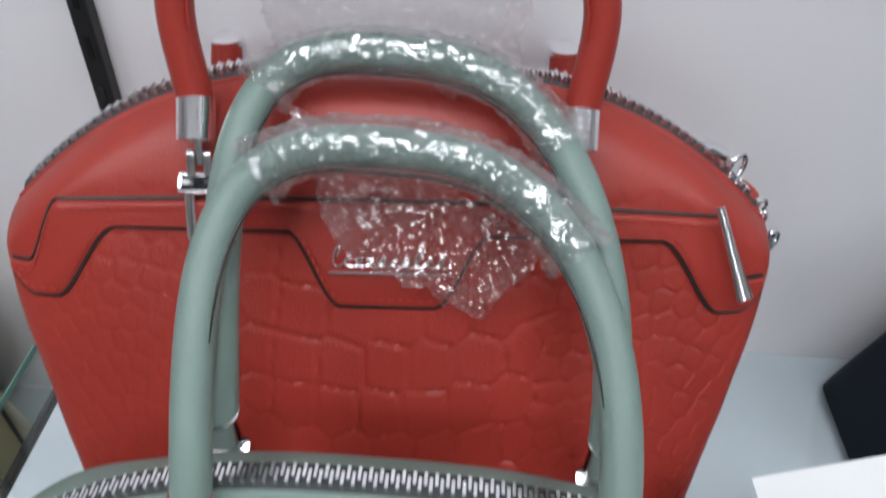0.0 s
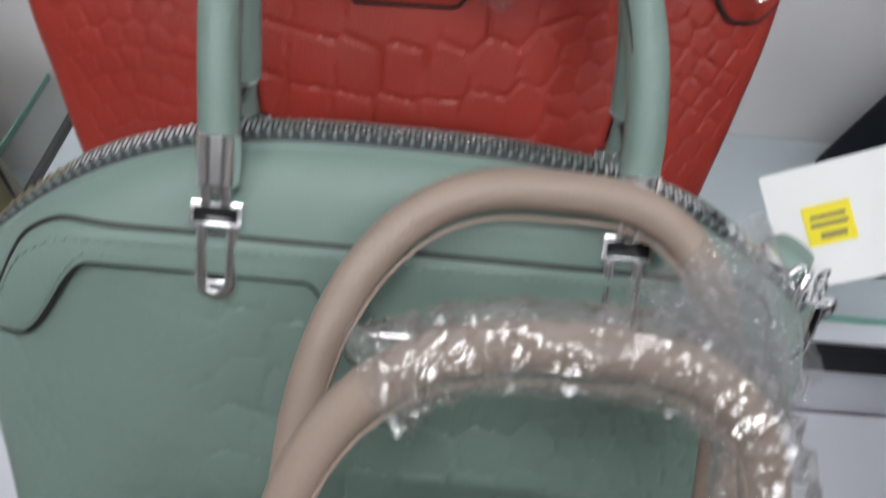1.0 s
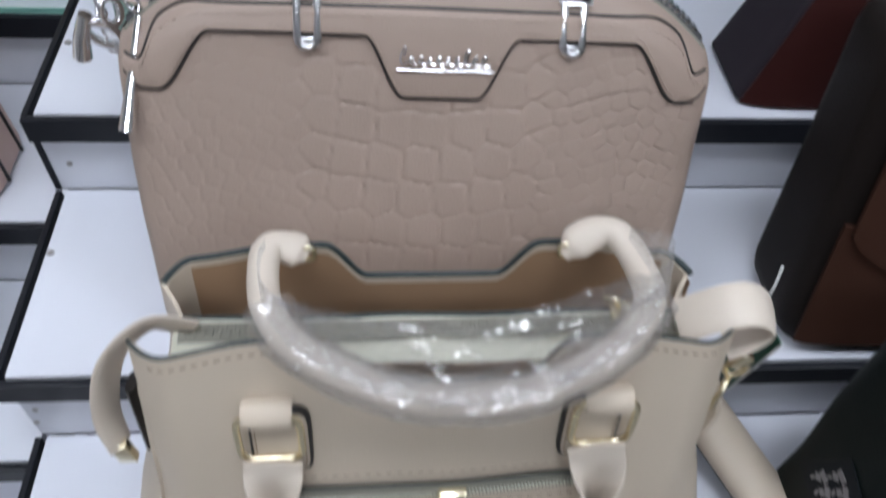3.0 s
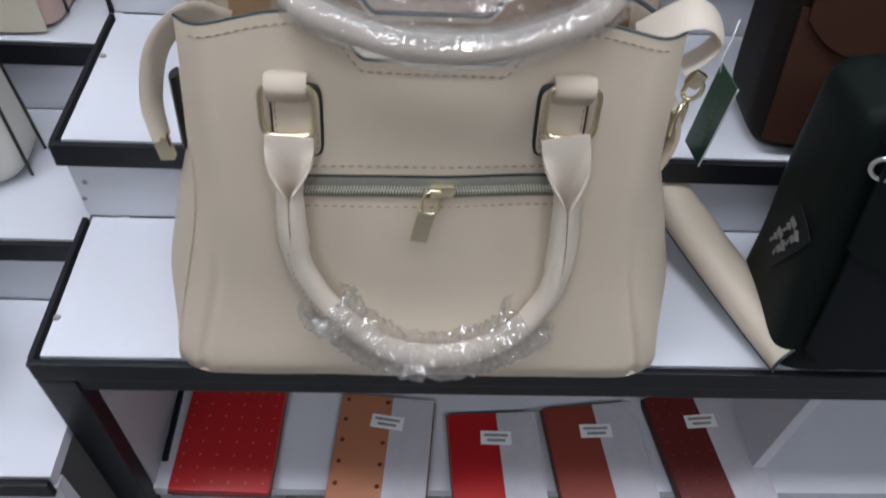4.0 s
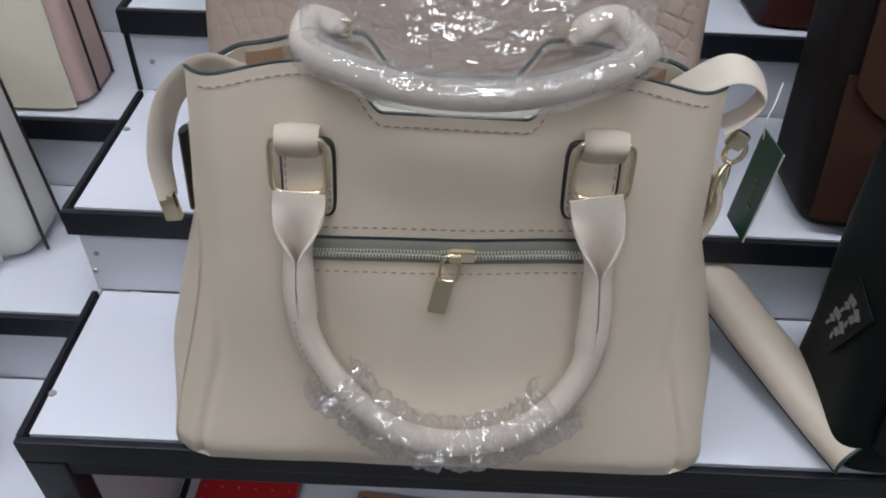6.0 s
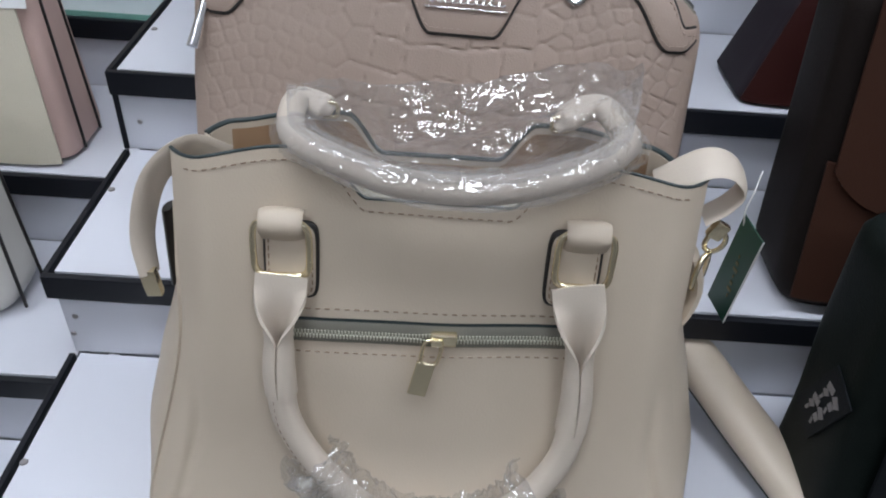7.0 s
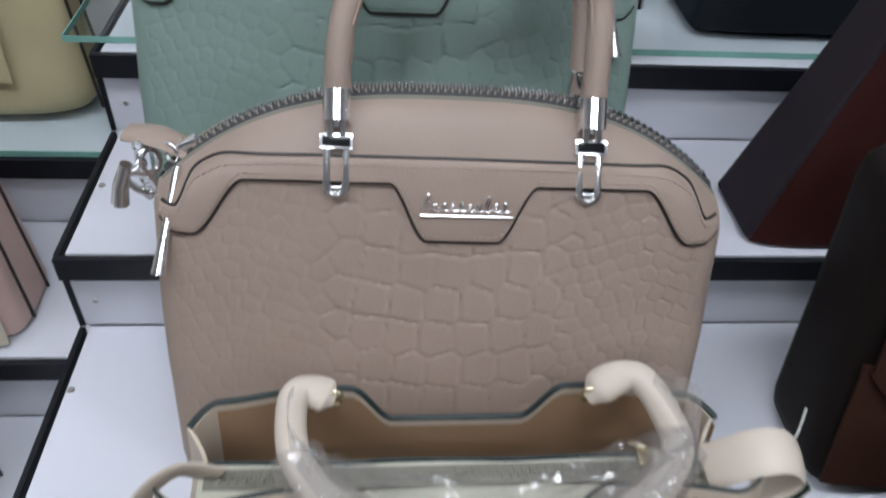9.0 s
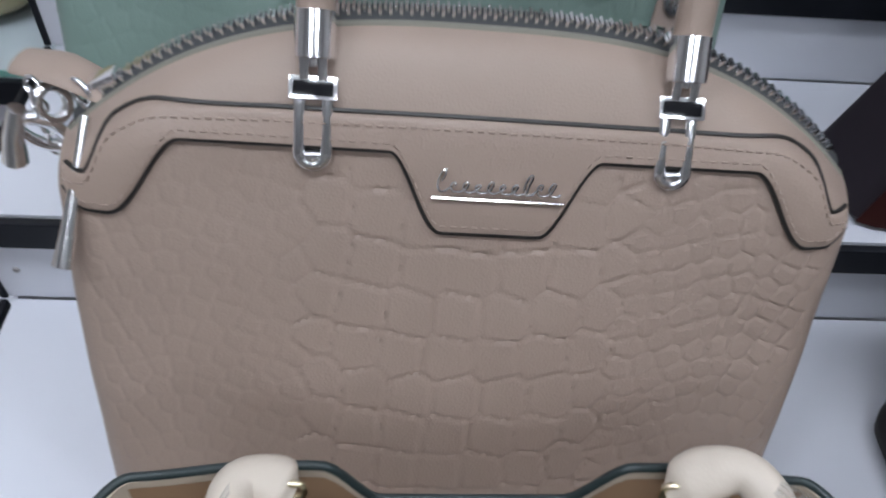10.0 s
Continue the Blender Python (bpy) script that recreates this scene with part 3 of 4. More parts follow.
            f = part("ferrule", sweep([base_p.lerp(head, k) for k in (0, 0.02, 0.04, 0.08, 0.35, 0.65, 0.92, 0.96, 0.98, 1.0)], lambda f: (0.0090 - (0.0008 if f in (0, 1) else 0), 0.0090 - (0.0008 if f in (0, 1) else 0)), 28), CHROME, tip, "polished chrome ferrule")
    # script nameplate, as plain metal squiggle and bar
    np_pts = []
    for i in range(200):
        f = i / 199
        th = 2 * math.pi * 9.9 * f
        k = int(9.9 * f)
        tall = (2.1, 0.9, 1.0, 0.8, 1.1, 0.9, 1.0, 2.0, 1.1, 1.3)[k]
        amp = 0.0025 * tall
        np_pts.append(SHEAR @ face(KW[1] - 0.025 + 0.053 * f + 0.0021 * math.cos(th) + 0.35 * amp * math.sin(th), 0.1922 + amp * (1 + math.sin(th)) * 0.9, 0.0062))
    b = sweep(np_pts, 0.0006, 6, up=(0, 1, 0))
    b = sweep([SHEAR @ face(KW[1] - 0.027 + 0.058 * i / 10, 0.1885, 0.0052) for i in range(11)], 0.0007, 6, b, up=(0, 1, 0))
    part("nameplate", b, CHROME, bag, "chrome script-like ornament")
    return bag


def wrap(name, pts, a, b, r0, r1, seed, lift=None, label="clear crinkled plastic film round a bag handle", n=84):
    k = pts[int(a * (len(pts) - 1)):int(b * (len(pts) - 1)) + 1]
    ob = part(name, crumpled(k, r0, r1, seed, n=n, lift=lift), FILM, None, "", True)
    return tagged(ob, label, "plastic wrap", "plastic wraps on handles")


TAN_M = pose(0.0705, 0.0375, T[1] + 0.003, 0, 0.9, -0.6)
GREEN_M = pose(0.0345, 0.1935, T[2] + 0.0015, 0, 0.4, -0.4) @ Matrix.Diagonal((1, 1, 1.025, 1))
RED_M = pose(0.030, 0.349, TOP + 0.0005, 0, 0, 3.1) @ Matrix(((1, 0, 0, 0), (0, 1, 0.07, 0), (0, 0, 1, 0), (0, 0, 0, 1)))
tan_lean, green_lean = ((0.0135, 0.029), (0.012, 0.072)), ((-0.020, 0.079), (-0.024, 0.0855))
TAN_TOP, GREEN_TOP = (0.348, 0.340), (0.3475, 0.3635)
dome_bag(TAN_M, TAUPE, "taupe pink crocodile-embossed leather dome handbag with chrome fittings", -1, tan_lean[0], tan_lean[1], *TAN_TOP, 3.0, TAPE, wide=1.06)
dome_bag(GREEN_M, GREEN, "sage green crocodile-embossed leather dome handbag with chrome fittings", 1, green_lean[0], green_lean[1], *GREEN_TOP, 7.0, GREEN, wide=1.045, grip=GREEN_GRIP, tab=0.3, bulge=0.13)
dome_bag(RED_M, RED, "red crocodile-embossed leather dome handbag with chrome fittings", 1, (0, -0.01), (0, 0.005), 0.350, 0.150, 11.0, RED, wide=1.09, off=-0.001, foot=(0.80, 0.20), dome=0.022, grip=0.0905, tab=0.45, bulge=0.30, lift=0.028)


def handle_line(m, lean, top, yb, grip, bulge=0.06):
    return [m @ SHEAR @ p for p in arch(-grip + 0.0095, grip + 0.0095, 0.250, top, yb, lean, bulge=bulge)]


def film_sheet(corners, amp, seed, label, nu=90, nv=70, bow=(0, 0, 0)):
    """A creased loose sheet of film between four corners (going round)."""
    A, B, C, D = [Vector(c) for c in corners]
    nor = (B - A).cross(D - A).normalized()
    bw = Vector(bow)

    def fn(s, t):
        s2 = s + 0.05 * noise.noise(Vector((t * 5, seed, 0))) * (1 - abs(2 * s - 1)) + 0.045 * noise.noise(Vector((t * 7, seed, 4))) * abs(2 * s - 1)
        t2 = t + 0.07 * noise.noise(Vector((s * 6, seed, 8)))
        p = A.lerp(B, s2).lerp(D.lerp(C, s2), t2)
        h = crease(Vector((s * 5.0, t * 4.0, seed)))
        return p + nor * (amp * 1.4 * h) + bw * (math.sin(math.pi * s) * math.sin(math.pi * t))
    ob = part("plastic_wrap", grid(fn, nu, nv), FILM, None)
    return tagged(ob, label, "plastic wrap", "plastic wraps on handles")


# film on the handles
tf = handle_line(TAN_M, tan_lean[0], TAN_TOP[0], -0.020, GRIP)
wrap("plastic_wrap", tf, 0.30, 0.84, 0.0095, 0.0185, 1.0)
for k, seed in enumerate((2.0, 3.3, 4.9)):
    film_sheet(((0.115 + 0.006 * k, 0.196 - 0.006 * k, 1.610 + 0.003 * k), (0.158, 0.211 - 0.008 * k, 1.640 - 0.006 * k), (0.190 - 0.004 * k, 0.177 - 0.004 * k, 1.593 - 0.008 * k), (0.152 + 0.006 * k, 0.163, 1.590 - 0.006 * k)), 0.014, seed, "clear crinkled plastic film bunched at the taupe bag's handle", bow=(0.006, -0.004, 0.008))
gf = handle_line(GREEN_M, green_lean[0], GREEN_TOP[0], -0.020, GREEN_GRIP, 0.13)
wrap("plastic_wrap", gf, 0.34, 0.78, 0.0095, 0.0150, 4.0)
film_sheet(((-0.0168, 0.383, 1.713), (0.1075, 0.373, 1.652), (0.075, 0.365, 1.607), (0.0043, 0.367, 1.647)), 0.010, 5.0, "clear crinkled plastic film hanging from the green bag's handle", bow=(0, -0.006, -0.012))
gb = handle_line(GREEN_M, green_lean[1], GREEN_TOP[1], 0.020, GREEN_GRIP, 0.13)
wrap("plastic_wrap", gb, 0.32, 0.76, 0.0095, 0.0135, 6.0)
film_sheet(((-0.048, 0.452, 1.774), (0.092, 0.446, 1.779), (0.082, 0.424, 1.694), (-0.034, 0.426, 1.719)), 0.019, 8.0, "clear crinkled plastic film standing over the green bag's rear handle")

# ---- beige satchel on the lowest step ----
CSH = Matrix(((1, 0, 0, 0), (0, 1, 0.165, 0), (0, 0, 1.02, 0), (0, 0, 0, 1)))
CREAM_M = pose(0.0745, -0.131, T[0] + 0.0005, 0, 0, 0.3)


def c_half(z):
    return 0.1570 - 0.005 * z / 0.26 + 0.027 * (1 - smooth(0.0, 0.16, z))


def c_top(x):
    a = abs(x)
    return 0.2665 - 0.010 * smooth(0.085, 0.15, a) - 0.026 * (1 - smooth(0.040, 0.066, a))


def c_front(x, z, off=0.0):
    d = 0.067 - 0.026 * z / 0.26 + 0.010 * (1 - smooth(0.0, 0.09, z))
    e = abs(x) / c_half(z)
    d -= 0.012 * max(0, (e - 0.86) / 0.14) ** 2
    d -= 0.006 * (1 - smooth(0, 0.02, z))
    d += 0.005 * math.sin(math.pi * min(1, z / 0.24)) * (1 - e ** 2)
    fold = abs(x) - 0.146 - 0.020 * (1 - smooth(0.0, 0.10, z))
    d -= 0.0042 * math.exp(-(fold / 0.0038) ** 2) * (1 - smooth(0.07, 0.15, z))
    w = 0.0022 * noise.noise(Vector((x * 14, z * 10, 2.0))) + 0.0012 * noise.noise(Vector((x * 5 + 4, z * 30, 5.0))) * (1 - smooth(0.1, 0.2, z))
    return CSH @ Vector((x, -(d + w + off), z))


satchel = thing("handbag", CREAM_M, "beige leather satchel handbag with pale gold fittings, top open", "handbag")


def sheet_with_rim(fn, nu, nv, thick):
    b = grid(fn, nu, nv)
    bmesh.ops.solidify(b, geom=b.faces[:], thickness=thick)
    return b


def sat_front(s, t):
    z1 = 0.004 + 0.0
    q = 2 * s - 1
    x = q * c_half(0.25 * t)
    z = z1 + (c_top(x) - z1) * t
    return c_front(q * c_half(z), z)


part("front_panel", sheet_with_rim(sat_front, 180, 70, 0.003), CREAM, satchel)


def sat_back(s, t):
    q = 2 * s - 1
    z = 0.004 + (c_top(q * 0.16) - 0.018 - 0.004) * t
    x = q * (c_half(z) - 0.004) * (1 - 0.05 * max(0, t - 0.8) * abs(q) ** 4)
    d = 0.062 - 0.024 * z / 0.25
    d -= 0.016 * max(0, (abs(q) - 0.9) / 0.1) ** 2
    return CSH @ Vector((x, d, z))


b = grid(sat_back, 70, 40)
bmesh.ops.reverse_faces(b, faces=b.faces[:])
bmesh.ops.solidify(b, geom=b.faces[:], thickness=0.003)
part("back_panel", b, CREAM, satchel)
b = grid(lambda s, t: sat_back(s, 0.25 + 0.735 * t) + Vector((0, -0.0035, 0)), 70, 20)
part("lining", b, LINING, satchel, "tan cloth lining")
for q in (-1, 1):
    def gusset(s, t, q=q):
        z = 0.004 + 0.222 * t
        f, k = c_front(q * c_half(z), z), sat_back(0.5 + 0.5 * q, t)
        p = f.lerp(k, s)
        fold = math.sin(math.pi * s)
        p.x += q * (0.019 * fold ** 0.7 * smooth(0.0, 0.3, t) * (1 - smooth(0.45, 0.95, t)) - 0.016 * fold * smooth(0.7, 1, t))
        return p
    b = grid(gusset, 16, 30)
    bmesh.ops.solidify(b, geom=b.faces[:], thickness=0.002)
    part("gusset", b, CREAM, satchel, "folded side gusset")
part("base", grid(lambda s, t: sat_front(s, 0).lerp(sat_back(s, 0), t), 30, 4), CREAM, satchel)
rim = [sat_front(i / 120, 1) + Vector((0, 0.0012, 0.0004)) for i in range(121)]
part("edge_paint_or_shade", sweep(rim, 0.0012, 6, up=(0, 1, 0)), GREEN_EDGE, satchel, "dark green painted rim")
brim = [sat_back(i / 100, 1) + Vector((0, -0.001, 0.0006)) for i in range(101)]
part("edge_paint_or_shade", sweep(brim, 0.0020, 8, up=(0, 1, 0)), GREEN_EDGE, satchel, "dark green painted rim")
part("stitching", stitches([c_front((2 * i / 160 - 1) * 0.141, c_top((2 * i / 160 - 1) * 0.141) - 0.006, 0.0004) for i in range(161)], 0.0030, 0.0026, 0.0004), THREAD, satchel, "", False)

# top zip panel with its tail over the side
def zip_panel(s, t):
    x = -0.137 + 0.274 * s
    y = -0.026 + 0.030 * t
    z = 0.232 + 0.004 * math.sin(math.pi * t) + 0.004 * noise.noise(Vector((x * 20, t, 1)))
    return CSH @ Vector((x, y, z))


part("zip_panel", grid(zip_panel, 60, 6), TAPE_PALE, satchel, "pale leather zip panel")
zl = [CSH @ Vector((-0.134 + 0.262 * i / 60, -0.010, 0.2385)) for i in range(61)]
part("zipper_tape", sweep(zl, lambda f: (0.006, 0.0014), 8), TAPE, satchel, "grey-green zipper tape")
b = bmesh.new()
for i in range(118):
    bmesh.ops.create_cube(b, size=1, matrix=Matrix.Translation(CSH @ Vector((-0.13 + 0.0022 * i, -0.010 + (0.001 if i % 2 else -0.001), 0.2402))) @ Matrix.Diagonal((0.0011, 0.004, 0.0018, 1)))
part("zipper_teeth", b, TAPE, satchel, "", False, "stuff")
part("zip_edge", sweep([zip_panel(i / 50, 1) for i in range(51)], 0.0018, 6), GREEN_EDGE, satchel)
b = box((0.012, 0.009, 0.005), CSH @ Vector((0.098, -0.008, 0.245)), 0.0015)
b = ring(tuple(CSH @ Vector((0.093, -0.006, 0.252))), 0.005, 0.006, 0.0012, (40, 30, 0), bm=b)
part("zipper_slider", b, GOLD, satchel, "pale gold zipper slider")
tail = curve([CSH @ Vector(p) for p in ((-0.128, -0.006, 0.238), (-0.148, -0.010, 0.246), (-0.167, -0.020, 0.233), (-0.176, -0.026, 0.202), (-0.174, -0.030, 0.176))], 24)
part("zip_tail", sweep(tail, lambda f: (0.0165 - 0.0085 * f, 0.0028), 14, up=(0, 1, 0.4)), CREAM_PALE, satchel, "pale leather zipper tail folded over the side")
part("tail_cap", box((0.010, 0.006, 0.020), CSH @ Vector((-0.1735, -0.030, 0.170)), 0.001, (0, -6, 0)), GOLD, satchel, "pale gold end cap")
part("side_strap", sweep([CSH @ Vector((-0.161, -0.02, z)) for z in (0.215, 0.2, 0.18, 0.165)], lambda f: (0.003, 0.008), 8, up=(0, 1, 0)), EDGE_DARK, satchel, "dark side tab")

# strap loop, ring and tag at the other side
lp = curve([CSH @ Vector(p) for p in ((0.128, -0.014, 0.244), (0.150, -0.020, 0.262), (0.166, -0.020, 0.262), (0.177, -0.018, 0.250), (0.172, -0.016, 0.237), (0.160, -0.014, 0.226))], 40)
part("strap_loop", sweep(lp, lambda f: (0.0125, 0.002), 14, up=(1, 0, 0.2)), CREAM_PALE, satchel, "pale leather strap loop")
b = ring(tuple(CSH @ Vector((0.163, -0.024, 0.196))), 0.008, 0.013, 0.0017, (0, 0, 50), 2.3)
b = ring(tuple(CSH @ Vector((0.168, -0.022, 0.215))), 0.005, 0.008, 0.0016, (0, 20, -20), bm=b)
b = box((0.010, 0.006, 0.012), CSH @ Vector((0.167, -0.024, 0.224)), 0.002, (0, 25, 0), b)
part("side_ring", b, GOLD, satchel, "pale gold ring and snap hook")
part("side_tab", sweep([CSH @ Vector((0.157 + 0.008 * math.sin(k * 0.5), -0.018, 0.205 - 0.008 * k)) for k in range(7)], lambda f: (0.004, 0.012), 10, up=(0, 1, 0)), CREAM, satchel)

# pocket zipper on the front
PZ = [(-0.085 + 0.170 * i / 40) for i in range(41)]
part("pocket_frame", sweep([c_front(x, 0.1645 + 0.02 * (x - 0.006), 0.0006) for x in PZ], lambda f: (0.0016, 0.0112), 8, up=(0, 0, 1)), GREEN_EDGE, satchel, "dark pocket edge")
part("pocket_tape", sweep([c_front(x, 0.1648 + 0.02 * (x - 0.006), 0.0016) for x in PZ], lambda f: (0.0016, 0.0092), 8, up=(0, 0, 1)), TAPE, satchel, "grey-green zipper tape")
b = bmesh.new()
for i in range(84):
    x = -0.083 + 0.002 * i
    gapz = 0.0012 * smooth(-0.01, 0.004, x) * (1 - smooth(0.004, 0.006, x))
    for o in (-1, 1):
        bmesh.ops.create_cube(b, size=1, matrix=Matrix.Translation(c_front(x + 0.0005 * o, 0.1650 + 0.02 * (x - 0.006) + o * (0.0014 + gapz), 0.0034)) @ Matrix.Diagonal((0.0010, 0.0014, 0.0026, 1)))
part("pocket_zipper_teeth", b, TAPE_PALE, satchel, "", False, "stuff")
for dz in (0.0135, -0.0135):
    part("stitching", stitches([c_front(x, 0.1645 + 0.02 * (x - 0.006) + dz, 0.0003) for x in PZ], 0.0030, 0.0028, 0.0004), THREAD, satchel, "", False)
b = box((0.016, 0.006, 0.009), c_front(0.008, 0.167, 0.0055), 0.002)
b = box((0.007, 0.004, 0.005), c_front(0.004, 0.167, 0.009), 0.0012, bm=b)
sl = part("pocket_slider", b, GOLD, satchel, "pale gold zipper slider")
b = ring(tuple(c_front(0.001, 0.160, 0.0085)), 0.0055, 0.0085, 0.0012, (-12, 10, 0), 3.5)
part("pull_loop", b, GOLD, sl)
b = box((0.0115, 0.0022, 0.025), c_front(-0.004, 0.141, 0.0065), 0.0008, (-10, 12, 0))
part("pull_tab", b, GOLD, sl, "flat polished gold pull tab", False)

# gold rings, tabs and the front handle hanging down
for q, x in ((-1, -0.087), (1, 0.084)):
    zc = 0.216 + (0.004 if q > 0 else 0)
    px = x + 0.0045 * (1 if q < 0 else -1)
    pt = part("tab_patch", plate(0.0295, 0.046, 0.004, c_front(px, zc - 0.010, 0.0026), (-14, 0, 0)), CREAM, satchel, "stitched leather patch with dark edge")
    part("patch_edge", plate(0.0318, 0.0485, 0.004, c_front(px, zc - 0.010, 0.0018), (-14, 0, 0)), EDGE_DARK, pt)
    pc_ = c_front(px, zc - 0.010, 0.0049)
    ps = []
    for i in range(61):
        a = 2 * math.pi * i / 60
        c, s_ = math.cos(a), math.sin(a)
        ps.append(pose(*pc_, -14) @ Vector((math.copysign(abs(c) ** 0.33, c) * 0.0125, 0, math.copysign(abs(s_) ** 0.33, s_) * 0.0208)))
    part("patch_stitching", stitches(ps, 0.0026, 0.0022, 0.0004), THREAD, pt, "", False)
    g = part("ring", ring(tuple(c_front(x, zc, 0.009)), 0.0158, 0.0172, 0.0020, (-10, 0, 0), 5.0, 48), GOLD, satchel, "pale gold rectangular ring")
    tb = curve([c_front(x, zc + 0.018, 0.002), c_front(x, zc + 0.0205, 0.009), c_front(x, zc + 0.014, 0.0135), c_front(x, zc + 0.003, 0.004)], 16)
    part("tab", sweep(tb, lambda f: (0.0125, 0.0018), 10, up=(0, 1, 0.2)), CREAM, satchel, "folded leather tab")
H = curve([c_front(1.03 * x - 0.008, z, o) for x, z, o in ((-0.076, 0.203, 0.012), (-0.077, 0.188, 0.014), (-0.078, 0.165, 0.013), (-0.078, 0.140, 0.013), (-0.073, 0.108, 0.013), (-0.052, 0.072, 0.012), (-0.018, 0.046, 0.012), (0.024, 0.040, 0.012), (0.064, 0.056, 0.012), (0.090, 0.090, 0.013), (0.096, 0.125, 0.013), (0.094, 0.160, 0.013), (0.091, 0.188, 0.014), (0.087, 0.207, 0.012))], 110)


part("handle", sweep(H[25:-25], lambda f: (0.0086, 0.0082), 18, up=(0, 1, 0.2)), CREAM_PALE, satchel, "padded round leather handle")
for ends in (H[:29], H[::-1][:29]):
    def rolled(s, t, P=ends):
        i = min(len(P) - 2, int(t * (len(P) - 1)))
        p = P[i].lerp(P[i + 1], t * (len(P) - 1) - i)
        d = (P[i + 1] - P[i]).normalized()
        fwd = Vector((0, -1, 0))
        fwd = (fwd - d * fwd.dot(d)).normalized()
        sd = d.cross(fwd)
        half = math.radians(10 + 168 * smooth(0.10, 0.64, t))
        arc = 0.0150 + 0.0098 * smooth(0.25, 0.9, t)
        r = arc / half
        a2 = (2 * s - 1) * half
        dist = r - 0.0085 * smooth(0.0, 0.9, t)
        return p + sd * (r * math.sin(a2)) + fwd * (dist - r * math.cos(a2))
    b = grid(rolled, 24, 30)
    bmesh.ops.recalc_face_normals(b, faces=b.faces[:])
    bmesh.ops.solidify(b, geom=b.faces[:], thickness=0.0018)
    part("strap_end", b, CREAM_PALE, satchel, "leather strap end rolling into the handle")
hs = [p + Vector((0, -0.0078, 0.0)) + (p - Vector((0.01, p.y, 0.2))).normalized() * 0.004 for p in H[25:-25]]
part("handle_seam", stitches(hs, 0.0028, 0.0026, 0.0004), THREAD, satchel, "", False)
# rear handle standing up and tipped forward over the top
RH = curve([CSH @ Vector((1.015 * p[0] - 0.0045, p[1], p[2])) for p in ((-0.063, 0.021, 0.258), (-0.071, 0.023, 0.261), (-0.081, 0.021, 0.264), (-0.084, 0.008, 0.265), (-0.079, -0.022, 0.266), (-0.058, -0.052, 0.272), (-0.015, -0.072, 0.270), (0.035, -0.074, 0.271), (0.078, -0.058, 0.275), (0.104, -0.030, 0.274), (0.107, -0.002, 0.270), (0.099, 0.020, 0.271), (0.085, 0.024, 0.266), (0.073, 0.021, 0.256))], 110)


def rear_size(f):
    e = min(f, 1 - f)
    tip = 0.45 + 0.55 * smooth(0.0, 0.045, e)
    k = smooth(0.06, 0.15, e)
    return ((0.0104 * (1 - k) + 0.0081 * k) * tip, (0.0064 * (1 - k) + 0.0078 * k) * tip)


part("handle", sweep(RH, rear_size, 18, up=(0, 0, 1)), CREAM_PALE, satchel, "padded leather handle tipped forward")
for p in (RH[2], RH[-3]):
    part("ring", ring(tuple(p), 0.0055, 0.0050, 0.0013, (0, 0, 0), 4, 32, 8), GOLD, satchel, "pale gold rectangular ring")
rhw = [CREAM_M @ p for p in RH]
wrap("plastic_wrap", rhw, 0.31, 0.70, 0.0084, 0.0125, 9.0, None, "clear crinkled plastic film round the rear handle", 64)


def hoop_film(s, t):
    """Film stretched over the hoop of the rear handle, puffed upwards."""
    k = 0.17 + 0.66 * s
    i = k * 110
    f = RH[int(i)].lerp(RH[min(110, int(i) + 1)], i - int(i)) + Vector((0, -0.006, 0.007))
    up = 0.08 + 0.92 * math.sin(math.pi * s ** 1.35) ** 1.1
    g = f + Vector((0, 0.006 * up, (0.052 + 0.008 * noise.noise(Vector((s * 3, 0, 1)))) * up))
    p = f.lerp(g, t) + Vector((0, -0.006 * math.sin(math.pi * t) * up, 0))
    h = crease(Vector((s * 6.0, t * 2.6, 21.0)))
    p.y += 0.014 * h * min(1, 1.6 * t) * up
    p.z += 0.007 * h * t
    return CREAM_M @ p


tagged(part("plastic_wrap", grid(hoop_film, 130, 60), FILM, None), "clear crinkled plastic film puffed over the satchel's rear handle", "plastic wrap", "plastic wraps on handles")
hw = [CREAM_M @ p for p in H]
wrap("plastic_wrap", hw, 0.36, 0.67, 0.0090, 0.0230, 14.0)

# shoulder strap end rolled on the step
sp = curve([(0.262, 0.005, T[0] + 0.060), (0.292, -0.045, T[0] + 0.048), (0.322, -0.100, T[0] + 0.034), (0.352, -0.155, T[0] + 0.022), (0.3695, -0.187, T[0] + 0.016)], 30)


def strap_fn(s, t):
    i = min(29, int(t * 30))
    p = sp[i].lerp(sp[i + 1], t * 30 - i)
    d = (sp[i + 1] - sp[i]).normalized()
    side_v = d.cross(Vector((0, 0, 1))).normalized()
    a = math.radians(-35 + 250 * s)
    return p + side_v * (0.0205 * math.cos(a)) + Vector((0, 0, 0.0155 * math.sin(a)))


b = grid(strap_fn, 20, 40)
bmesh.ops.recalc_face_normals(b, faces=b.faces[:])
bmesh.ops.solidify(b, geom=b.faces[:], thickness=0.0025)
ss = thing("shoulder_strap", pose(0, 0, 0), "wide beige leather shoulder strap curled on the white step", "strap")
part("band", b, CREAM, ss)
for e in (0, 1):
    part("edge_paint_or_shade", sweep([strap_fn(e, i / 40) for i in range(41)], 0.0014, 6), GREEN_EDGE, ss, "dark painted edge")
part("end_edge", sweep([strap_fn(i / 20, 1) for i in range(21)], 0.0013, 6), GREEN_EDGE, ss, "dark painted edge")
b = bmesh.new()
bmesh.ops.create_uvsphere(b, u_segments=14, v_segments=8, radius=0.0042)
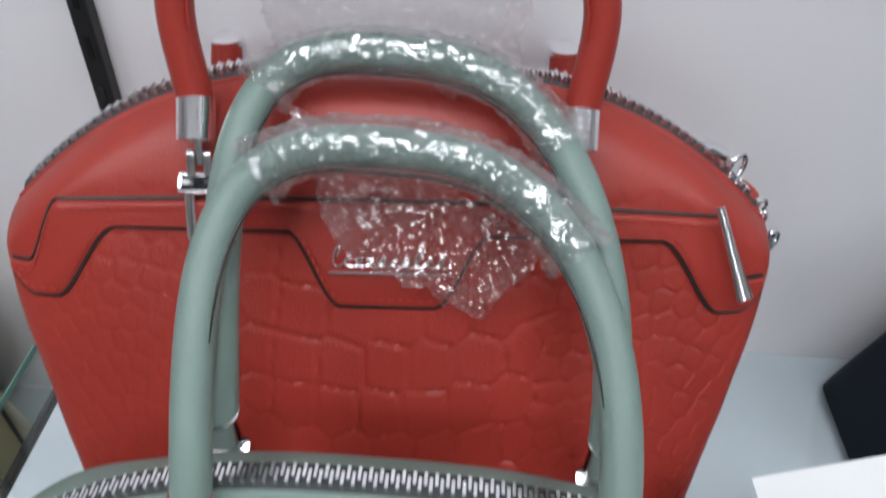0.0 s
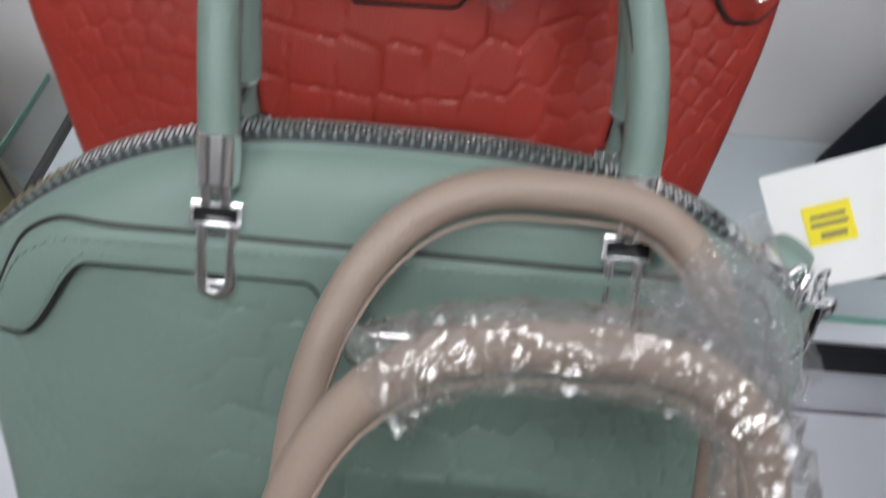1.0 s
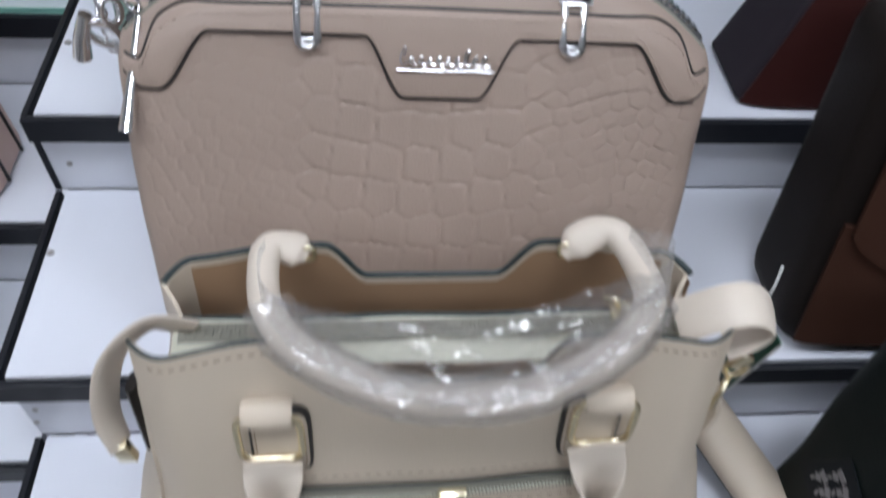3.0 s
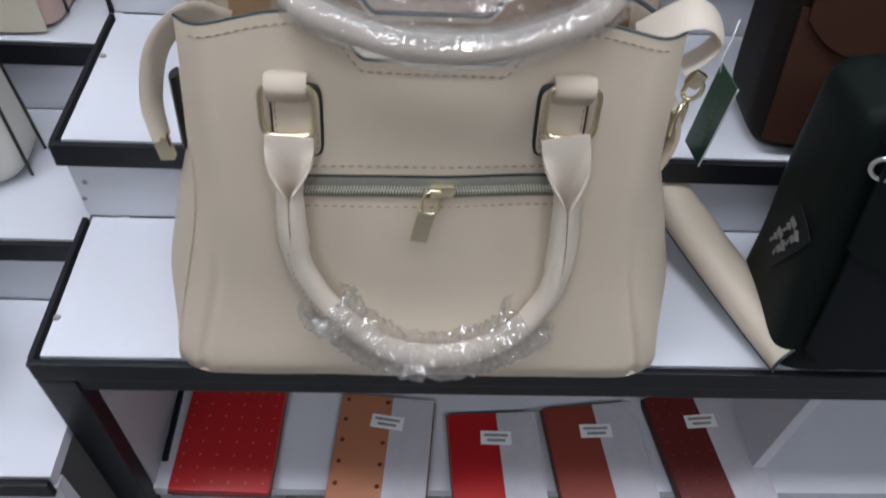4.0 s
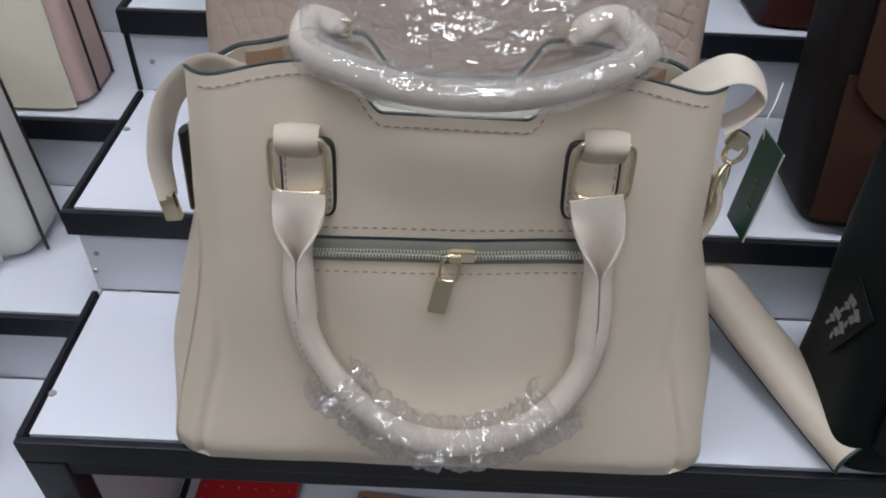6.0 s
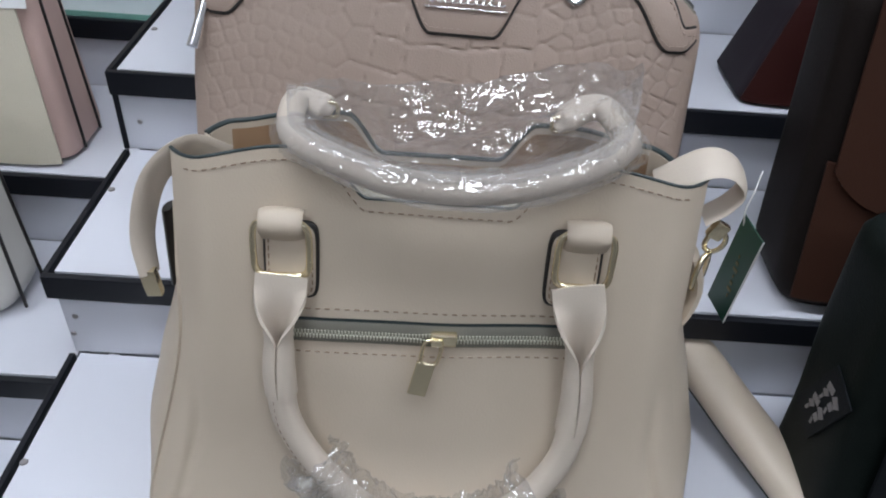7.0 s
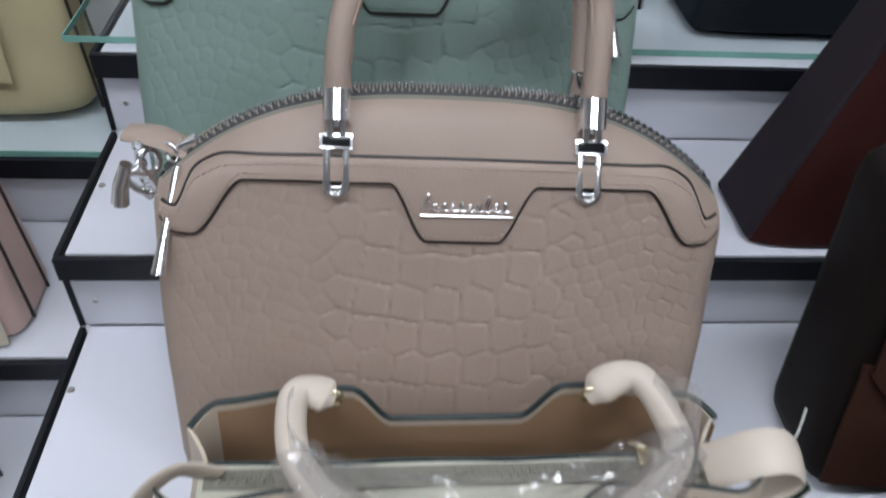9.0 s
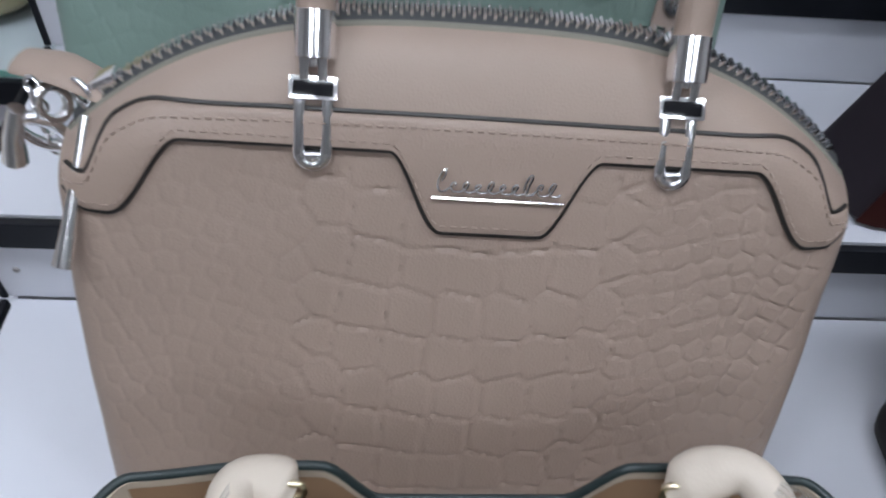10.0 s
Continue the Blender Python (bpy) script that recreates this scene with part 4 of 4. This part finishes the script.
b.transform(Matrix.Translation(strap_fn(0.93, 0.47)) @ Matrix.Diagonal((1, 1, 0.6, 1)))
part("stud", b, GOLD, ss, "small gold stud")

# green swing tag
tagm = thing("swing_tag", pose(0.2835, -0.072, 1.334, 5, 0, -76) @ Matrix.Scale(0.95, 4), "dark green card swing tag on a white string", "tag")
b = box((0.027, 0.001, 0.094), (0, 0, -0.004), 0)
b.transform(pose(0, 0, 0, 0, 10, 0))
part("card", b, TAG_GREEN, tagm, "", False)
b = sweep([(0.0135, 0, -0.051), (0.0135, 0, 0.043)], 0.0007, 6)
b.transform(pose(0, 0, 0, 0, 10, 0))
part("card_edge", b, PAPER, tagm)
part("string", sweep(curve([(-0.004, 0, 0.036), (-0.004, -0.002, 0.05), (-0.008, 0.004, 0.062), (-0.016, 0.012, 0.072)], 16), 0.0006, 6), STRING, tagm, "white string")
b = None
for k in range(7):
    b = box((0.0012 + 0.002 * (k % 3), 0.0006, 0.0030), (0.002 - 0.0002 * k, -0.0009, 0.012 - 0.0065 * k), 0, (0, 10, 0), b)
part("print", b, FAINT_GOLD, tagm, "faint gold print", False)

# price card on the green bag
pc = thing("price_card", pose(0.257, 0.297, 1.557, -45, -31, -3), "white price card with a yellow sticker beside the green bag", "price tag")
part("card", box((0.092, 0.0008, 0.060), (0.006, 0, 0.002), 0), PAPER, pc, "", False)
part("sticker", box((0.022, 0.0006, 0.020), (-0.014, -0.0008, 0.002), 0), YELLOW, pc, "yellow sticker", False)
b = box((0.016, 0.0004, 0.0022), (-0.014, -0.0013, 0.006))
b = box((0.017, 0.0004, 0.0022), (-0.014, -0.0013, 0.002), bm=b)
b = box((0.012, 0.0004, 0.003), (-0.013, -0.0013, -0.0035), bm=b)
part("print", b, INK, pc, "", False)

# ---- neighbouring bags ----
def soft_section(w, d, n, k):
    out = []
    for i in range(k):
        a = 2 * math.pi * i / k
        c, s = math.cos(a), math.sin(a)
        out.append((math.copysign(abs(c) ** (2 / n), c) * w / 2, math.copysign(abs(s) ** (2 / n), s) * d / 2))
    return out


def soft_body(w0, d0, w1, d1, h, lean=0.1, n=8, r=0.02, seed=0.0, k=72, rows=26, wob=0.003):
    """A soft tapered box: base w0 x d0, top w1 x d1, rounded at foot and top."""
    b = bmesh.new()
    rings = []
    zs = [0, 0.02, 0.05, 0.1] + [0.1 + 0.8 * i / (rows - 8) for i in range(1, rows - 8)] + [0.9, 0.95, 0.98, 1.0]
    for t in zs:
        z = h * t
        w, d = w0 + (w1 - w0) * t, d0 + (d1 - d0) * t
        e = min(z, h - z)
        inset = r - math.sqrt(max(0, r * r - (r - min(e, r)) ** 2))
        w, d = w - 2 * inset, max(0.004, d - 1.2 * inset)
        row = []
        for x, y in soft_section(w, d, n, k):
            q = wob * noise.noise(Vector((x * 11 + seed, z * 11, y * 8 + seed)))
            row.append(b.verts.new((x, y + lean * z + q, z)))
        rings.append(row)
    for A, B in zip(rings, rings[1:]):
        for i in range(k):
            b.faces.new((A[i], A[(i + 1) % k], B[(i + 1) % k], B[i]))
    b.faces.new(rings[0][::-1])
    b.faces.new(rings[-1])
    return b


def front_sheet(w0, d0, w1, d1, h, lean, x0, x1, z0, z1, off, round_low=0.0):
    """A panel laid on the front of a soft body, x and z as shares of it."""
    def fn(s, t):
        zt = z0 + (z1 - z0) * t
        low = round_low * (abs(2 * s - 1) ** 6)
        zt = zt + low * (1 - t)
        w, d = w0 + (w1 - w0) * zt, d0 + (d1 - d0) * zt
        x = (x0 + (x1 - x0) * s) * w / 2
        e = min(0.98, abs(2 * x / w))
        y = -d / 2 * (1 - e ** 8) ** (1 / 8) - off
        return Vector((x, y + lean * h * zt, h * zt))
    b = grid(fn, 30, 24)
    bmesh.ops.reverse_faces(b, faces=b.faces[:])
    bmesh.ops.solidify(b, geom=b.faces[:], thickness=0.003)
    return b


# burgundy trapeze bag
g = (0.34, 0.090, 0.16, 0.05, 0.27)
bb = thing("handbag", pose(0.512, 0.202, T[2] + 0.0005, 0, 0, 0), "dark burgundy leather trapeze handbag with plum sides", "handbag")
part("body", soft_body(*g, 0.06, 12, 0.006, 2.0), BURGUNDY_SIDE, bb)
part("front_panel", front_sheet(*g, 0.06, -0.97, 0.97, 0.01, 0.97, 0.0022), BURGUNDY, bb, "burgundy front panel")
for q in (-1, 1):
    part("hook", ring((q * 0.045, -0.020 + 0.06 * 0.22, 0.222), 0.004, 0.006, 0.0014, (0, 0, 0)), GOLD, bb, "small gold ring")
hp = [Vector(((-0.045 + 0.09 * i / 30), -0.012 + 0.015, 0.225 + 0.10 * math.sin(math.pi * i / 30))) for i in range(31)]
part("handle", sweep(hp, 0.006, 10, up=(0, 1, 0)), BURGUNDY, bb, "dark leather handle")

# brown flap bag
g = (0.275, 0.095, 0.305, 0.070, 0.255)
br = thing("handbag", pose(0.486, 0.012, T[1] + 0.0005, 0, 0, -1), "dark brown leather flap shoulder bag with rounded corners", "handbag")
# body is coloured darker than the front panel and flap
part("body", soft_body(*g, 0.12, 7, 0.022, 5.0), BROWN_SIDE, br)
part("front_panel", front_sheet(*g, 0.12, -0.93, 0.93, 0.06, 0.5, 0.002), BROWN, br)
part("flap", front_sheet(*g, 0.12, -0.9, 0.9, 0.36, 0.97, 0.006, 0.12), BROWN, br, "brown front flap")
part("top_fold", sweep([Vector((-0.115 + 0.23 * i / 20, 0.12 * 0.24 - 0.008, 0.243)) for i in range(21)], lambda f: (0.030, 0.0075), 14), BROWN, br, "flap folded over the top")
b = bmesh.new()
bmesh.ops.create_uvsphere(b, u_segments=14, v_segments=8, radius=0.0045, matrix=pose(-0.143, 0.020, 0.185))
part("side_stud", b, CHROME, br, "chrome side stud")

# black bag with a printed label
g = (0.275, 0.105, 0.315, 0.075, 0.245)
bk = thing("handbag", pose(0.486, -0.139, T[0] + 0.0005, 0, 0, 3), "black-green leather handbag with a chrome ring and a printed side label", "handbag")
part("body", soft_body(*g, 0.06, 7, 0.018, 8.0), DARK_GREEN, bk)
part("front_panel", front_sheet(*g, 0.06, -0.86, 0.86, 0.06, 0.62, 0.003, 0.1), BLACK_LEATHER, bk, "black front pocket")
part("flap", front_sheet(*g, 0.06, -0.9, 0.9, 0.5, 0.96, 0.006, 0.1), DARK_GREEN, bk, "front flap")
part("ring", ring((-0.138, -0.043 + 0.06 * 0.19, 0.212), 0.008, 0.008, 0.0018, (0, 0, -30)), CHROME, bk, "chrome ring")
part("hanger", box((0.012, 0.004, 0.05), (-0.139, -0.038 + 0.06 * 0.2, 0.232), 0.001, (8, -6, -30)), BLACK_LEATHER, bk)
lb = part("label", box((0.0012, 0.064, 0.030), (-0.1480, 0.002, 0.112), 0.0004, (112, -3, 0)), BLACK_LEATHER, bk, "black label with white print", False)
rows_b = None
for r in range(2):
    for k in range(6):
        piece = box((0.0006, 0.0055, 0.0022 + 0.006 * ((k * 7 + r * 3) % 3) / 2), (0, -0.019 + 0.0072 * k, 0.0055 - 0.010 * r), 0, (20 * ((k + r) % 3 - 1), 0, 0))
        rows_b = merge(rows_b, piece)
rows_b.transform(pose(-0.1489, 0.002, 0.112, 112, -3, 0))
part("print", rows_b, SCREW, lb, "white unreadable print", False)

# navy black bag on the top step
g = (0.32, 0.115, 0.20, 0.05, 0.22)
nb = thing("handbag", pose(0.496, 0.434, TOP + 0.0005, 0, 0, 0), "black leather trapeze handbag on the glass", "handbag")
part("body", soft_body(*g, 0.08, 12, 0.006, 12.0), NAVY_LEATHER, nb)
part("front_panel", front_sheet(*g, 0.08, -0.97, 0.97, 0.01, 0.97, 0.0022), BLACK_LEATHER, nb)

# bags on the side steps
def side_lines(parent, g, lean, ys, mat, sgn=1):
    for y0 in ys:
        pts = []
        for i in range(15):
            t = 0.02 + 0.95 * i / 14
            w, d = g[0] + (g[2] - g[0]) * t, g[1] + (g[3] - g[1]) * t
            y = y0 * d / 2
            x = sgn * w / 2 * max(0, 1 - abs(2 * y / d) ** 7) ** (1 / 7)
            pts.append((x + 0.0006 * sgn, y + lean * g[4] * t, g[4] * t))
        part("piping", sweep(pts, 0.0016, 6), EDGE_DARK, parent, "black piping")


g = (0.30, 0.098, 0.25, 0.07, 0.235)
pk = thing("handbag", pose(-0.434, 0.190, TL[2] + 0.0005, 0, 0, 0), "ivory and pale pink panelled leather tote with black piping", "handbag")
part("body", soft_body(*g, 0.10, 6, 0.010, 20.0), PINK, pk)
part("front_panel", front_sheet(*g, 0.10, -0.97, 0.93, 0.015, 0.97, 0.003), IVORY, pk, "textured ivory front panel")
side_lines(pk, g, 0.10, (-0.35, 0.45), EDGE_DARK)
part("base_piping", sweep([Vector((x, y, 0.004)) for x, y in soft_section(0.287, 0.090, 6, 60)], 0.0022, 6, close=True), EDGE_DARK, pk, "black base piping")
tg = thing("price_card", pose(-0.314, 0.172, TL[2] + 0.178, -14, 3, 12), "white hanging price card with a yellow sticker", "price tag")
part("card", box((0.030, 0.0008, 0.056), (0, -0.004, 0)), PAPER, tg, "", False)
part("sticker", box((0.010, 0.0006, 0.018), (0.004, -0.0048, -0.008)), YELLOW, tg, "yellow sticker", False)
part("string", sweep(curve([(0, -0.004, 0.027), (0.002, -0.006, 0.045), (0.0, -0.002, 0.06)], 8), 0.0006, 6), STRING, tg)

g = (0.28, 0.090, 0.24, 0.06, 0.20)
wb = thing("handbag", pose(-0.440, 0.044, TL[1] + 0.0005, 0, 0, 0), "off-white leather handbag with black piping", "handbag")
part("body", soft_body(*g, 0.10, 4.5, 0.028, 25.0), OFF_WHITE, wb)
part("front_panel", front_sheet(*g, 0.10, -0.9, 0.8, 0.05, 0.6, 0.002), OFF_WHITE, wb)
side_lines(wb, g, 0.10, (-0.45, 0.4), EDGE_DARK)
part("zip_pull", sweep([(0.085, -0.046, 0.075), (0.096, -0.048, 0.062)], lambda f: (0.003, 0.002), 8), GOLD, wb, "gold zipper pull")

g = (0.30, 0.10, 0.24, 0.06, 0.24)
ob_ = thing("handbag", pose(-0.408, 0.412, TL[3] + 0.0072, 0, 0, 0), "glossy olive yellow leather handbag with black piping", "handbag")
part("body", soft_body(*g, 0.10, 4, 0.030, 31.0, wob=0.008), OLIVE, ob_)
part("front_panel", front_sheet(*g, 0.10, -0.8, 0.55, 0.18, 0.8, 0.004), OLIVE, ob_)
side_lines(ob_, g, 0.10, (-0.55, 0.2), EDGE_DARK)
g = (0.2, 0.08, 0.17, 0.06, 0.12)
sb = thing("handbag", pose(-0.42, -0.15, TL[0] + 0.0005, 0, 0, 0), "small black leather bag on the white side step", "handbag")
part("body", soft_body(*g, 0.1, 5, 0.02, 40.0), BLACK_LEATHER, sb)
part("front_panel", front_sheet(*g, 0.1, -0.85, 0.85, 0.3, 0.9, 0.003), BLACK_LEATHER, sb)

# ---- wallets under the lowest step ----
def wallet(x, y, rz, w, ln, mat, label, sleeve=True, dots=None, dot_mat=None):
    o = thing("wallet", pose(-0.124 + (x + 0.135) * 1.039, y - 0.021 - 0.053 * (x + 0.135), FZ + 0.0008, 0, 0, rz - 3), label, "wallet", "wallets under the step")
    part("cover", box((w, ln, 0.018), (0, 0, 0.009), 0.004), mat, o)
    part("zip_edge", box((w + 0.001, ln + 0.001, 0.004), (0, 0, 0.009), 0.001), EDGE_DARK, o, "", False)
    if sleeve:
        part("sleeve", box((w * 0.44, ln - 0.004, 0.001), (w * 0.27, 0, 0.0187), 0.0003), SLEEVE, o, "milky printed sleeve", False)
        part("sticker", box((w * 0.34, 0.016, 0.0006), (w * 0.02, ln * 0.26, 0.0196), 0, (0, 0, -4)), PAPER, o, "white price sticker", False)
        b = box((w * 0.26, 0.003, 0.0003), (w * 0.02, ln * 0.26 + 0.003, 0.0201), 0, (0, 0, -4))
        b = box((w * 0.2, 0.003, 0.0003), (w * 0.02, ln * 0.26 - 0.003, 0.0201), 0, (0, 0, -4), b)
        part("print", b, SCREW, o, "", False)
    if dots:
        b = bmesh.new()
        nx, ny, s = dots
        for i in range(nx):
            for j in range(ny):
                px = -w * 0.42 + w * (0.84 if not sleeve else 0.42) * i / max(1, nx - 1)
                bmesh.ops.create_cone(b, cap_ends=True, segments=8, radius1=s, radius2=s * 0.7, depth=0.0008, matrix=pose(px, -ln * 0.44 + ln * 0.88 * j / (ny - 1), 0.0184))
        part("studs", b, dot_mat, o, "", False, "stuff")
    return o


wallet(-0.135, -0.085, 1, 0.105, 0.17, RED_WALLET, "scarlet leather wallet with rows of pin dots", False, (6, 11, 0.0012), TAN_WALLET)
wallet(0.022, -0.118, -2, 0.105, 0.14, TAN_WALLET, "orange tan studded wallet in a milky sleeve", True, (2, 6, 0.0026), MAROON_WALLET)
wallet(0.142, -0.128, 6, 0.100, 0.135, RED_WALLET, "red leather wallet in a milky sleeve")
wallet(0.252, -0.115, 9, 0.105, 0.145, BRICK_WALLET, "brick red leather wallet in a milky sleeve")
wallet(0.372, -0.100, 12, 0.105, 0.165, MAROON_WALLET, "maroon woven wallet in a clear sleeve", True, (4, 10, 0.0012), BRICK_WALLET)
